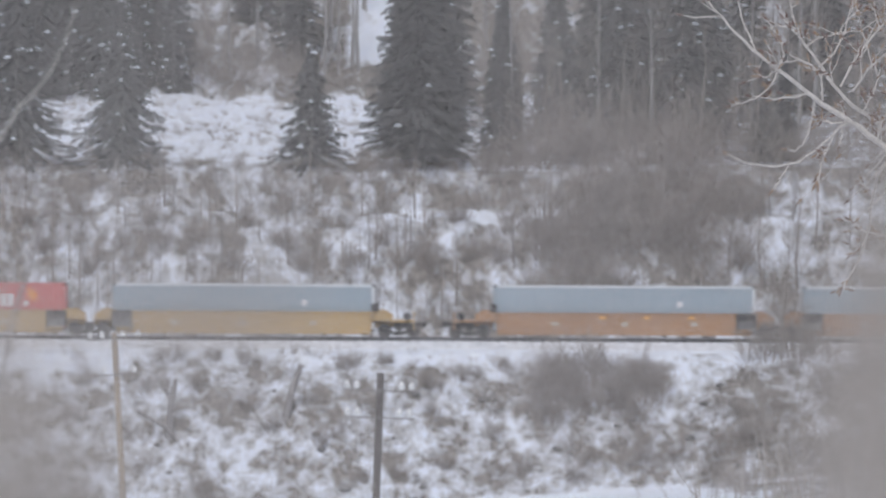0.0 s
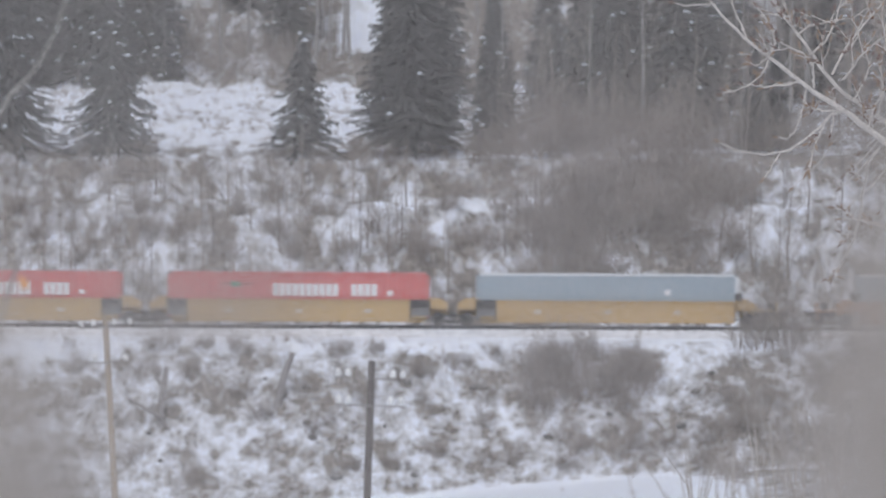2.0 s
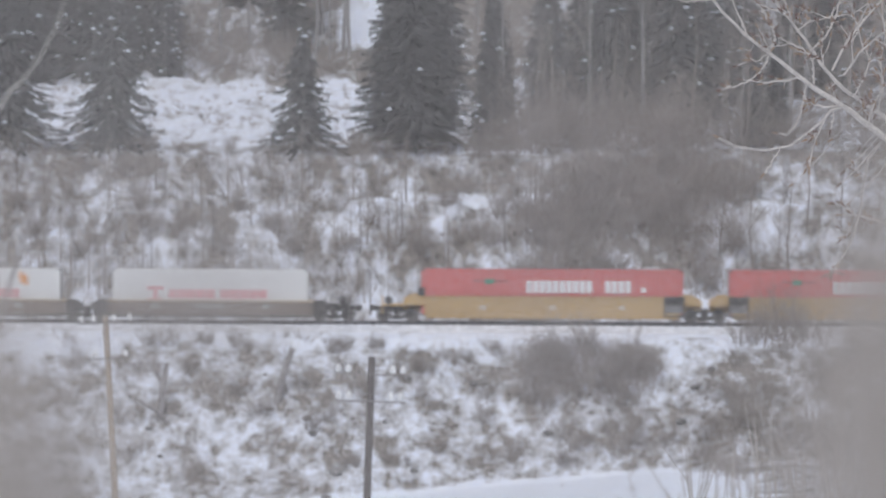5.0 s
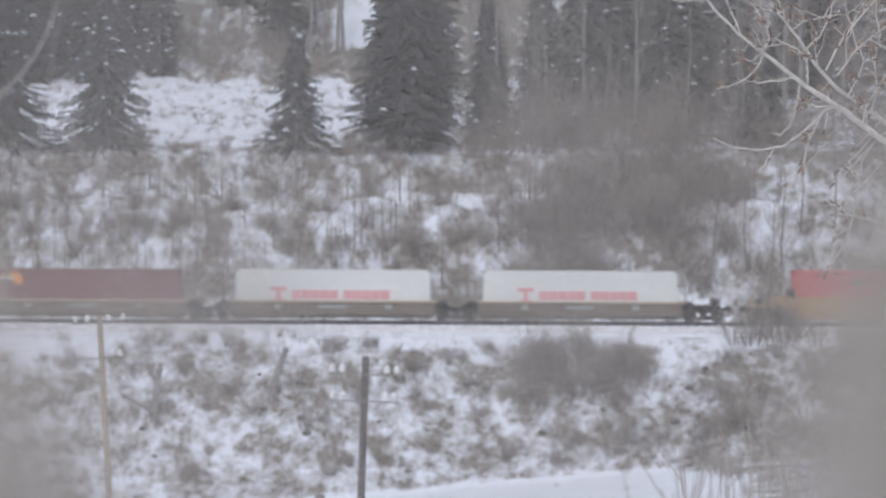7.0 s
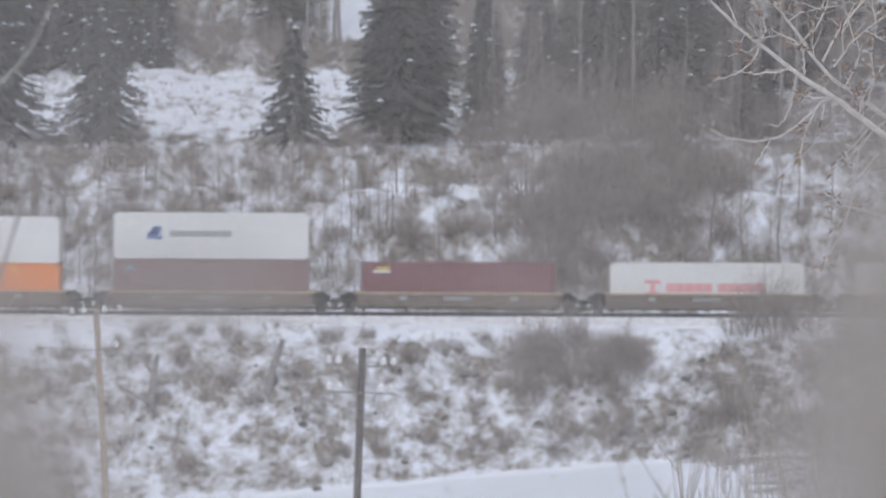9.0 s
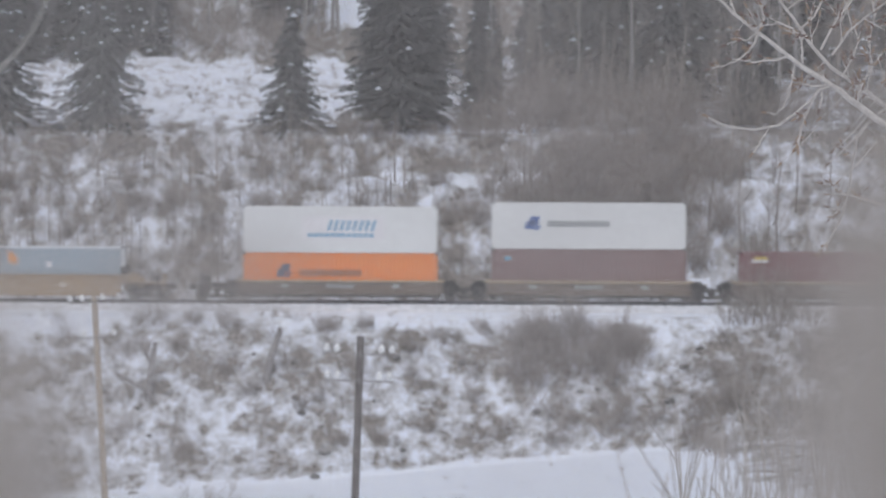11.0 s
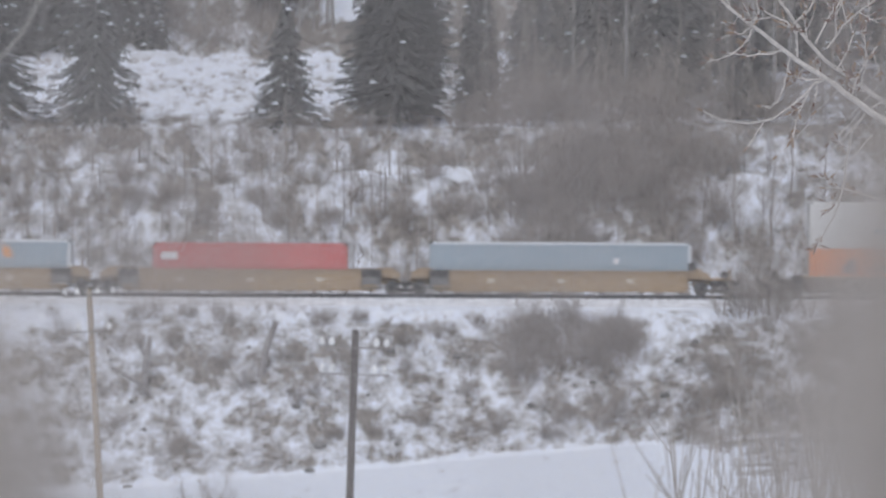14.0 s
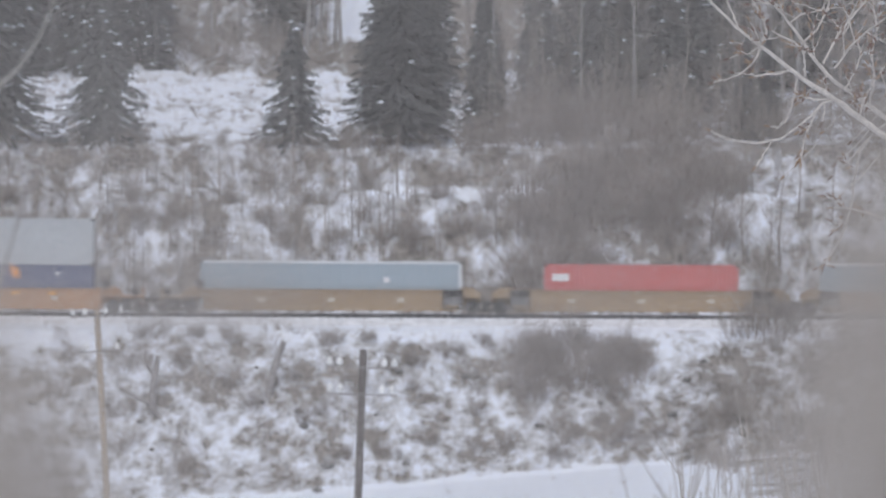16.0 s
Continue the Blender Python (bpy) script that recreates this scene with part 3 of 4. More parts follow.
    marks(c, NEAR_SIDE, "grey", [(-2.6, 1.3, 1.4, 1.78)], "grey lettering too blurred to read")
    c = container(along(q5[4]), 0.40, 12.19, "orange", "bright orange corrugated container under a white one", tall=2.59)
    marks(c, NEAR_SIDE, "burnt", [(-2.6, 1.3, 1.15, 1.55)], "dark lettering too blurred to read")
    marks(c, NEAR_SIDE, "slate", [(-4.05, -3.5, 1.1, 1.6), (-3.8, -3.25, 1.4, 1.9), (-3.45, -3.2, 1.05, 1.4)], "slate blue angular emblem", 0.12)
    c = container(along(q5[4]), 3.0, 12.19, "white", "white container with light blue lettering stacked on an orange one", "smooth")
    marks(c, NEAR_SIDE + 0.001, "white", [(-2.45, 2.75, 0.8, 2.3)], "cleaner white panel behind the lettering")
    marks(c, NEAR_SIDE - 0.006, "sky", [(-0.85 + 0.39 * k, -0.66 + 0.39 * k, 1.40, 2.06) for k in range(8)], "light blue slanting stroke of the emblem", 0.2)
    marks(c, NEAR_SIDE - 0.006, "sky", [(-2.05 + 0.35 * k, -1.78 + 0.35 * k, 1.0, 1.24) for k in range(12)], "light blue line of small lettering")
    # three tan wells
    for i, (q, bg, cp) in enumerate(((-3638, (-1, 1), (1,)), (-4188, (-1,), ()), (-4737, (-1,), (-1,)))):
        well_car(along(q), 7.95, 19.45, 1.58, "tan", "grimy tan well car with ribbed sides and ladder frames", bg, cp)
        if i == 1:
            c = container(along(q), 0.26, 12.19, "red", "red corrugated container with a white block in a tan car")
            marks(c, NEAR_SIDE, "white", [(-5.6, -4.55, 1.9, 2.35)], "white block of worn lettering")
        else:
            c = container(along(q), 0.40, 16.40, "grey", "long blue-grey container with pale top rail in a tan well car", "wide", rail_light=True)
            marks(c, NEAR_SIDE, "white", [(3.3, 3.65, 1.6, 1.95)], "small pale placard")
    # last well that comes into view
    q = -5330
    well_car(along(q), 6.6, 16.4, 1.55, "rust", "rust-orange well car carrying two stacked containers", (-1, 1), (1,))
    c = container(along(q), 0.40, 12.19, "navy", "dark blue corrugated container under a grey one", tall=2.59)
    marks(c, NEAR_SIDE, "white", [(3.7, 4.0, 2.0, 2.15)], "small white mark")
    container(along(q), 3.0, 12.19, "lightgrey", "light grey corrugated container stacked on a dark blue one")


build_train()


# ---- trees and shrubs ----
def spruce(label, h, radius, seed, bare_foot=0.06, snowy=1.0, dense=1.0, sag=(0.12, 0.34), gap=1.0):
    """A spruce: tapered trunk, drooping whorled limbs with needle sprays, snow lying on some of them."""
    rnd = random.Random(seed)
    tree = thing("spruce_tree", label, "tree", "spruces on the hillside")
    bm = bmesh.new()
    cyl(bm, (0, 0, -0.8), (0, 0, h * 0.97), 0.018 * h + 0.05, 0.02, 9)
    part("trunk", bm, M_BARK, tree)
    crown, snow = Sticks(), Sticks()
    z = h * bare_foot
    while z < h * 0.985:
        k = 1 - z / h
        reach = radius * (k ** 0.95) * (1.0 if z > h * 0.09 else 0.88)
        count = max(4, int((6 + 6 * k) * dense))
        turn = rnd.uniform(0, 6.28)
        for i in range(count):
            a = turn + 6.283 * i / count + rnd.uniform(-0.25, 0.25)
            r = reach * rnd.uniform(0.62, 1.12)
            out = Vector((math.cos(a), math.sin(a), 0))
            side = Vector((-out.y, out.x, 0))
            zz = z + rnd.uniform(-0.2, 0.2)
            droop = r * rnd.uniform(*sag)
            steps = max(3, int(r / 0.24))
            prev = Vector((0, 0, zz))
            for j in range(1, steps + 1):
                f = j / steps
                p = out * (r * f) + Vector((0, 0, zz - droop * f * f + (0.3 if gap < 1.2 else 0.75) * r * max(0, f - 0.7)))
                if j > 1 or steps < 4:
                    w = (0.10 + 0.30 * (1 - f)) * min(1.3, 0.5 + r * 0.4)
                    for s in (-1, 1):
                        crown.blade(prev, (p - prev) * 1.3 + side * s * w * rnd.uniform(0.6, 1.2), side * rnd.uniform(-0.08, 0.08) + Vector((rnd.uniform(-0.05, 0.05), rnd.uniform(-0.05, 0.05), rnd.uniform(0.03, 0.09))), rnd.uniform(-0.05, 0.16))
                    crown.blade(prev, (p - prev) * 1.5 + Vector((0, 0, -rnd.uniform(0.05, 0.25))), side * rnd.uniform(0.08, 0.16))
                    crown.blade(p, Vector((rnd.uniform(-.08, .08), rnd.uniform(-.08, .08), -rnd.uniform(0.15, 0.4))), side * rnd.uniform(0.06, 0.12))
                    if rnd.random() < 0.035 * snowy and f > 0.45:
                        c = p + Vector((0, 0, 0.05))
                        s0 = rnd.uniform(0.08, 0.26)
                        n0 = len(snow.v)
                        for q in range(5):
                            b = q * 1.2566
                            snow.v.append(tuple(c + out * math.cos(b) * s0 * 1.5 + side * math.sin(b) * s0 * 1.3 - Vector((0, 0, 0.02))))
                        snow.v.append(tuple(c + Vector((0, 0, s0 * 0.7))))
                        snow.f += [(n0 + q, n0 + (q + 1) % 5, n0 + 5) for q in range(5)]
                prev = p
        z += (0.17 + 0.30 * k * rnd.uniform(0.7, 1.2)) * gap
    crown.make("crown", M_NEEDLE, tree)
    if snow.f:
        tagged(snow.make("lying_snow", M_SNOW, tree), "small pads of snow on the limbs", kind="stuff")
    return tree


def grow(st, p, d, length, r, depth, rnd, spread=0.6, up=0.25, kids=4):
    """A crooked limb and, from it, thinner ones."""
    pts, q, v = [Vector(p)], Vector(p), Vector(d).normalized()
    n = (1, 3, 4)[depth]
    for i in range(n):
        v = (v + Vector((rnd.uniform(-1, 1), rnd.uniform(-1, 1), rnd.uniform(-0.6, 1.0))) * 0.2 + Vector((0, 0, up * 0.1))).normalized()
        q = q + v * (length / n)
        pts.append(q)
    st.path(pts, r, r * 0.45)
    if depth <= 0:
        return
    for i in range(kids):
        k = rnd.uniform(0.2, 1.0) * n
        j = min(n - 1, int(k))
        base = pts[j].lerp(pts[j + 1], k - j)
        w = (v + Vector((rnd.uniform(-1, 1), rnd.uniform(-1, 1), rnd.uniform(-0.5, 0.7))) * spread * 1.8).normalized()
        grow(st, base, w, length * rnd.uniform(0.35, 0.65), r * 0.55, depth - 1, rnd, spread, up, kids)


def bare_tree(label, h, seed, bark, group, lean=0.04, thick=1.0, first=0.3, limbs=20):
    """A leafless tree: leaning trunk, limbs, twigs."""
    rnd = random.Random(seed)
    tree = thing("bare_tree", label, "tree", group)
    st = Sticks()
    pts, q = [], Vector((0, 0, -0.6))
    n = 7
    for i in range(n + 1):
        pts.append(q.copy())
        q += Vector((rnd.uniform(-lean, lean) * h / n * 2, rnd.uniform(-lean, lean) * h / n * 2, (h + 0.6) / n))
    st.path(pts, (0.012 * h + 0.02) * thick, 0.015, 6)
    st.make("trunk", bark, tree)
    cr = Sticks()
    for i in range(limbs):
        k = rnd.uniform(first, 0.98) * n
        j = min(n - 1, int(k))
        base = pts[j].lerp(pts[j + 1], k - j)
        a = rnd.uniform(0, 6.283)
        f = k / n
        grow(cr, base, (math.cos(a), math.sin(a), rnd.uniform(0.5, 1.3)), h * (0.30 - 0.2 * f) * rnd.uniform(0.7, 1.3), 0.03 * thick * (1.15 - f), 2, rnd, 0.65, 0.3, 4)
    cr.make("crown", M_TWIG, tree)
    return tree


def shrub(label, h, seed, stems, material, group, spread=0.5, name="shrub"):
    rnd = random.Random(seed)
    st = Sticks()
    for i in range(stems):
        a, r = rnd.uniform(0, 6.283), rnd.uniform(0, 0.14) * h * spread
        base = (math.cos(a) * r, math.sin(a) * r, -0.25)
        d = (math.cos(a) * spread * rnd.uniform(0.1, 1.1), math.sin(a) * spread * rnd.uniform(0.1, 1.1), 1.0)
        grow(st, base, d, h * rnd.uniform(0.6, 1.1), 0.010 + 0.004 * h, 2, rnd, 0.75, 0.1, 4)
    return tagged(st.make(name, material), label, "shrub", group)


def place(ob, x, y, turn=0.0, size=1.0, sink=0.0):
    ob.matrix_world = Matrix.Translation((x, y, height(x, y) - sink)) @ Matrix.Rotation(turn, 4, "Z") @ Matrix.Diagonal((size, size, size, 1))
    return ob


def again(src, x, y, turn, size, sink=0.0):
    c = copy_thing(src, Matrix.Identity(4))
    place(c, x, y, turn, size, sink)
    return c


def brush(name, label, sources, spots):
    """Many bushes that nobody could count, as one joined mesh."""
    vs, fs, k = [], [], 0
    for i, (x, y, turn, size) in enumerate(spots):
        me = sources[i % len(sources)].data
        co = np.empty(len(me.vertices) * 3)
        me.vertices.foreach_get("co", co)
        m = np.array(Matrix.Rotation(turn, 3, "Z")) * size
        vs.append(co.reshape(-1, 3) @ m.T + np.array((x, y, height(x, y))))
        ix = np.empty(len(me.loops), dtype=np.int64)
        me.loops.foreach_get("vertex_index", ix)
        fs.append(ix.reshape(-1, 4) + k)
        k += len(me.vertices)
    ob = arrays(name, np.concatenate(vs).tolist(), np.concatenate(fs).tolist(), M_TWIG)
    return tagged(ob, label, "brush", kind="stuff")


def col(u, y):
    """Sideways place of a bearing u (thousandths of the view's half width) at the distance y."""
    return u / 1000 * y * math.tan(radians(LENS / 2))


# named spruces round the meadow: bearing, distance, height, radius
SPRUCES = [
    (-52, 421.5, 21.0, 4.5, "tall dense dark spruce at the meadow's edge"),
    (-298, 421.0, 8.3, 3.5, "young spruce with snow on its limbs beside the meadow"),
    (-727, 421.0, 11.5, 4.3, "spruce with drooping snowy limbs beside the meadow"),
    (-962, 422.0, 14.0, 4.6, "broad dark spruce with pads of snow"),
    (125, 424.0, 11.0, 1.8, "slim dark spruce among bare trees"),
]
for i, (u, y, h, r, text) in enumerate(SPRUCES):
    place(spruce(text, h, r, 11 + i, snowy=0.15 if i == 0 else 0.9, dense=2.3 if i == 0 else 1.25, sag=(0.16, 0.42) if i == 0 else (0.42, 0.68), gap=0.72 if i == 0 else 1.25), col(u, y), y, 0.7 * i)

rnd = random.Random(5)
wood_spruce = [spruce("tall dark forest spruce with snow on its limbs", 17.0, 2.7, 31, 0.08, 1.3, 0.9, gap=1.15), spruce("slender dark forest spruce with snow pads", 14.0, 2.0, 32, 0.05, 1.7, 0.9, gap=1.15), spruce("tall shaggy dark spruce in the grove", 16.0, 2.9, 33, 0.03, 0.3, 1.3, (0.2, 0.5), 0.85)]
place(wood_spruce[0], col(-840, 466), 466)
place(wood_spruce[1], col(-600, 470), 470)
place(wood_spruce[2], col(395, 437), 437)
for u, y, s, k in [(-930, 470, 1.2, 0), (-760, 468, 1.1, 0), (-690, 474, 1.2, 1), (-430, 478, 1.1, 1), (-330, 472, 1.0, 0), (-1000, 462, 1.0, 1), (-1060, 468, 1.3, 0),
                   (30, 455, 1.1, 1), (255, 440, 0.9, 2), (350, 452, 1.0, 2), (560, 440, 1.15, 2), (500, 458, 1.2, 0), (680, 450, 1.2, 0), (860, 456, 1.2, 2), (960, 448, 1.0, 1), (1080, 452, 1.2, 0),
                   (430, 442, 1.0, 2), (540, 434, 0.95, 2), (592, 441, 1.05, 2), (722, 426, 0.48, 2), (772, 427, 0.52, 2), (275, 429, 0.62, 2), (140, 427, 0.8, 2),
                   (-905, 462, 1.0, 2), (-770, 463, 1.1, 2), (-800, 464, 1.15, 0), (-880, 464, 1.1, 0), (-645, 466, 1.0, 0), (-722, 463, 1.1, 0), (-610, 464, 0.95, 1)]:
    again(wood_spruce[k], col(u, y), y, rnd.uniform(0, 6), s * rnd.uniform(0.92, 1.08))
for i in range(22):
    y = rnd.uniform(490, 560)
    again(wood_spruce[i % 2], col(rnd.uniform(-1150, 1200), y), y, rnd.uniform(0, 6), rnd.uniform(0.8, 1.4))

aspens = [bare_tree("leafless pale-trunked aspen on the hillside", 13.0, 41 + i, M_ASPEN, "bare trees of the hillside", 0.03, 1.0, 0.3, 16) for i in range(3)]
greys = [bare_tree("leafless grey tree with a fine twiggy crown", 9.0, 51 + i, M_TWIG, "bare trees of the hillside", 0.07, 0.8, 0.08, 26) for i in range(3)]
saplings = [bare_tree("thin leafless sapling on the snowy slope", 4.2, 61 + i, M_BARK, "saplings of the slope", 0.05, 0.9, 0.12, 8) for i in range(3)]
for i, a in enumerate(aspens):
    place(a, col(-480 + 60 * i, 468), 468 + 2 * i)
for i, a in enumerate(greys):
    place(a, col(240 + 170 * i, 428), 428)
for i, a in enumerate(saplings):
    place(a, col(-500 + 330 * i, 409), 409)
for i in range(54):  # wood above the meadow
    y = rnd.uniform(464, 520)
    again(aspens[i % 3], col(rnd.uniform(-1100, 1150), y), y, rnd.uniform(0, 6), rnd.uniform(0.7, 1.25))
for u, y in ((-268, 470.5), (-238, 470.0), (-205, 471.0), (-190, 469.5), (-252, 474.0)):
    again(aspens[int(-u) % 3], col(u, y), y, u, 0.95)
for i in range(95):  # grove beside the meadow
    y = rnd.uniform(422, 462)
    u = rnd.uniform(90, 1150)
    if not 180 < u < 250:  # a gap in the grove
        again(greys[i % 3] if i % 4 else aspens[i % 3], col(u, y), y, rnd.uniform(0, 6), rnd.uniform(0.6, 1.2))
wands = [bare_tree("slender upright leafless sapling on the snowy slope", 4.6, 65 + i, M_TWIG, "saplings of the slope", 0.022, 1.0, 0.35, 5) for i in range(3)]
for i, a in enumerate(wands):
    place(a, col(-820 + 300 * i, 407), 407)
for i in range(85):  # upright stems, in loose rows
    y = rnd.uniform(404.6, 416)
    x = col(rnd.uniform(-1040, 330), y)
    again(wands[i % 3], x, y, rnd.uniform(0, 6), rnd.uniform(0.55, 1.05))
for i in range(60):  # thin stems on the cut slope
    y = rnd.uniform(404.5, 419)
    x = col(rnd.uniform(-1080, 1100), y)
    if not gully(x, y):
        again(saplings[i % 3], x, y, rnd.uniform(0, 6), rnd.uniform(0.5, 1.1))
for u, y, s in [(770, 405.5, 0.72), (800, 408, 0.9), (720, 408, 0.8), (640, 409, 0.75), (560, 411, 0.7), (690, 414, 0.8), (480, 413, 0.6), (590, 416, 0.8), (420, 417, 0.7), (840, 411, 0.8)]:
    again(greys[int(u) % 3], col(u, y), y, rnd.uniform(0, 6), s)

shrubs = [shrub("twiggy grey-brown leafless shrub on the snow", 1.7, 71 + i, 12, M_TWIG, "shrubs of the slopes", 1.0) for i in range(4)]
tufts = [shrub("low tuft of dead brush in the snow", 0.75, 81 + i, 6, M_TWIG, "brush tufts of the bank", 1.3, "brush_tuft") for i in range(3)]
for i, s in enumerate(shrubs):
    place(s, col(-300 + 140 * i, 390), 390)
for i, s in enumerate(tufts):
    place(s, col(-350 + 170 * i, 386), 386)
SLOPE_CLUMPS = [(-17.9, 410.6, 1.2), (-19.4, 412.4, 0.8), (-15.7, 411.1, 0.9), (-13.1, 409.4, 0.8), (-0.7, 409.1, 1.3), (4.5, 409.5, 1.2), (7.2, 410.8, 1.2), (-25.6, 410.6, 1.0), (-10.2, 410.7, 1.0), (-8.7, 409.1, 0.8),
                (-2.5, 409.9, 0.8), (2.3, 410.3, 1.0), (-22.9, 409.0, 0.9), (-5.8, 409.1, 0.8), (-27.1, 412.4, 1.0), (-4.0, 411.5, 0.7), (-12.4, 412.5, 0.9), (0.8, 412.6, 0.9), (3.7, 412.0, 0.9)]
joined = [(x + w * rnd.uniform(-0.8, 0.8), y + rnd.uniform(-0.4, 0.3), rnd.uniform(0, 6), rnd.uniform(0.6, 0.9) * (0.6 + 0.5 * w)) for x, y, w in SLOPE_CLUMPS for j in range(4)]
brush("slope_bushes", "clumps of grey-brown leafless bushes on the snowy cut slope", shrubs, joined)
for i in range(22):  # cut slope
    y = rnd.uniform(404.5, 420)
    again(shrubs[i % 4], col(rnd.uniform(-1080, 650), y), y, rnd.uniform(0, 6), rnd.uniform(0.6, 1.3))
spots = []
for n, u0, u1, y0, y1, s0, s1 in ((88, -1060, 200, 416.8, 420.8, 0.7, 1.3),  # ledge before the meadow
                                  (52, 110, 1080, 419.5, 427, 1.3, 2.6),  # before the grove
                                  (92, 205, 690, 404.6, 418, 1.2, 2.2),  # cut slope below it
                                  (16, -620, -100, 463, 470, 1.0, 1.8)):  # edge of the wood
    for i in range(n):
        y = rnd.uniform(y0, y1)
        u = rnd.uniform(u0, u1)
        low = 0.55 if y < 421 and (-660 < u < -180 or -930 < u < -790) else 1.0  # low growth below the open meadow
        spots.append((col(u, y), y, rnd.uniform(0, 6), rnd.uniform(s0, s1) * low))
fine = [shrub("fine-twigged leafless bush on the snowy cut slope", 1.5, 91 + i, 6, M_TWIG, "shrubs of the slopes", 1.1) for i in range(2)]
for i, s in enumerate(fine):
    place(s, col(-600 + 300 * i, 411), 411)
more = []
for i in range(85):
    y = rnd.uniform(404.3, 417)
    more.append((col(rnd.uniform(-1070, 300), y), y, rnd.uniform(0, 6), rnd.uniform(0.7, 1.5)))
brush("slope_brush", "thin grey-brown leafless brush over the snowy cut slope", fine, more)
for i in range(26):  # rough grass and bushes at the flat's end
    x = rnd.uniform(16.5, 30)
    spots.append((x, rnd.uniform(370, 386), rnd.uniform(0, 6), rnd.uniform(0.5, 1.1)))
spots = [p for p in spots if not gully(p[0], p[1])]
def grass_tuft(seed):
    r, st = random.Random(seed), Sticks()
    for i in range(9):
        a = r.uniform(0, 6.283)
        grow(st, (math.cos(a) * 0.1, math.sin(a) * 0.1, -0.1), (math.cos(a), math.sin(a), r.uniform(0.7, 2.0)), r.uniform(0.35, 0.6), 0.02, 1, r, 0.5, 0.1, 3)
    return tagged(st.make("grass_tuft", M_TWIG), "small tuft of dead grass in the meadow snow", "grass", "grass tufts of the meadow")


meadow_grass = [grass_tuft(7), grass_tuft(9)]
for i, g in enumerate(meadow_grass):
    place(g, col(-520 + 90 * i, 440), 440)
specks = []
for i in range(330):
    y = rnd.uniform(424, 461)
    specks.append((col(rnd.uniform(-960, -170), y), y, rnd.uniform(0, 6), rnd.uniform(0.4, 0.85)))
brush("meadow_tufts", "small dead grass tufts poking through the meadow snow", meadow_grass, specks)
brush("hillside_brush", "dense grey-brown leafless brush on the snowy hillside", shrubs, spots)
for i in range(16):  # stray tufts on the flat snow
    again(tufts[i % 3], rnd.uniform(-18, 14), rnd.uniform(345, 380), rnd.uniform(0, 6), rnd.uniform(0.25, 0.6))
CLUMPS = [(-18.1, 391.9, 1.4), (-17.0, 393.6, 1.4), (-14.3, 393.7, 1.0), (-11.9, 393.4, 1.0), (-5.9, 393.0, 1.2), (-3.4, 393.3, 0.6), (3.6, 393.0, 0.9), (-0.8, 391.8, 1.0),
          (1.5, 392.3, 1.0), (-19.0, 389.6, 0.8), (-18.3, 387.9, 1.4), (-11.8, 390.5, 0.8), (-6.8, 387.9, 1.2), (-10.7, 389.3, 0.8), (-2.3, 385.9, 1.0), (-5.1, 385.3, 1.0), (3.9, 386.7, 1.6)]
CLUMPS += [(3.2, 389.2, 0.8), (0.1, 387.1, 0.7), (-15.1, 386.0, 1.2), (9.0, 387.1, 1.2), (12.5, 387.1, 1.4), (14.6, 386.9, 1.0), (8.3, 385.6, 1.0), (-22.3, 392.8, 0.8), (-23.3, 390.7, 1.2), (-15.0, 391.8, 0.8)]
for i, (x, y, w) in enumerate(CLUMPS):  # bushes that grow together in clumps
    for j in range(5):
        again(shrubs[(i + j) % 4], x + w * rnd.uniform(-0.75, 0.75), y + rnd.uniform(-0.35, 0.25), rnd.uniform(0, 6), rnd.uniform(0.42, 0.62) * (0.7 + 0.4 * w))
for i in range(10):  # bank below the track
    x = rnd.uniform(-31, 20)
    y = toe(x) + (393.6 - toe(x)) * rnd.uniform(0.05, 0.98)
    again(shrubs[i % 4], x, y, rnd.uniform(0, 6), rnd.uniform(0.45, 0.95))
for i in range(90):
    x = rnd.uniform(-31, 24)
    y = toe(x) + (394.0 - toe(x)) * rnd.uniform(0.0, 1.0)
    again(tufts[i % 3], x, y, rnd.uniform(0, 6), rnd.uniform(0.5, 1.5))
for i in range(24):  # along the bank's crest
    again(tufts[i % 3], rnd.uniform(-31, 5), rnd.uniform(393.2, 394.6), rnd.uniform(0, 6), rnd.uniform(0.6, 1.4))
joined = []
for i in range(72):  # thicket below the track
    x = rnd.uniform(5.2, 13.6)
    y = rnd.uniform(389.6, 393.2) - 0.12 * abs(x - 8.5) - (rnd.uniform(0, 3) if i % 6 == 0 else 0)
    joined.append((x, y, rnd.uniform(0, 6), rnd.uniform(0.6, 1.45)))
brush("bank_thicket", "dense dark leafless thicket on the bank below the track", shrubs, joined)
for u in (20.3, 20.9, 21.5, 22.1, 22.8, 23.4):  # tall bushes at the bank's top
    again(shrubs[int(u * 10) % 4], u, rnd.uniform(393.0, 395.2), rnd.uniform(0, 6), rnd.uniform(1.2, 1.8))
for u, y, k in ((20.4, 394.4, 0.46), (21.4, 395.0, 0.54), (22.6, 394.2, 0.48), (21.0, 393.0, 0.42)):
    again(greys[int(u * 10) % 3], u, y, u, k)
for i in range(80):
    x = rnd.uniform(16.2, 32)
    y = toe(x) + (394 - toe(x)) * rnd.uniform(0.0, 1.0 if x > 18.8 else 0.55)
    again(shrubs[i % 4], x, y, rnd.uniform(0, 6), rnd.uniform(0.8, 1.5))


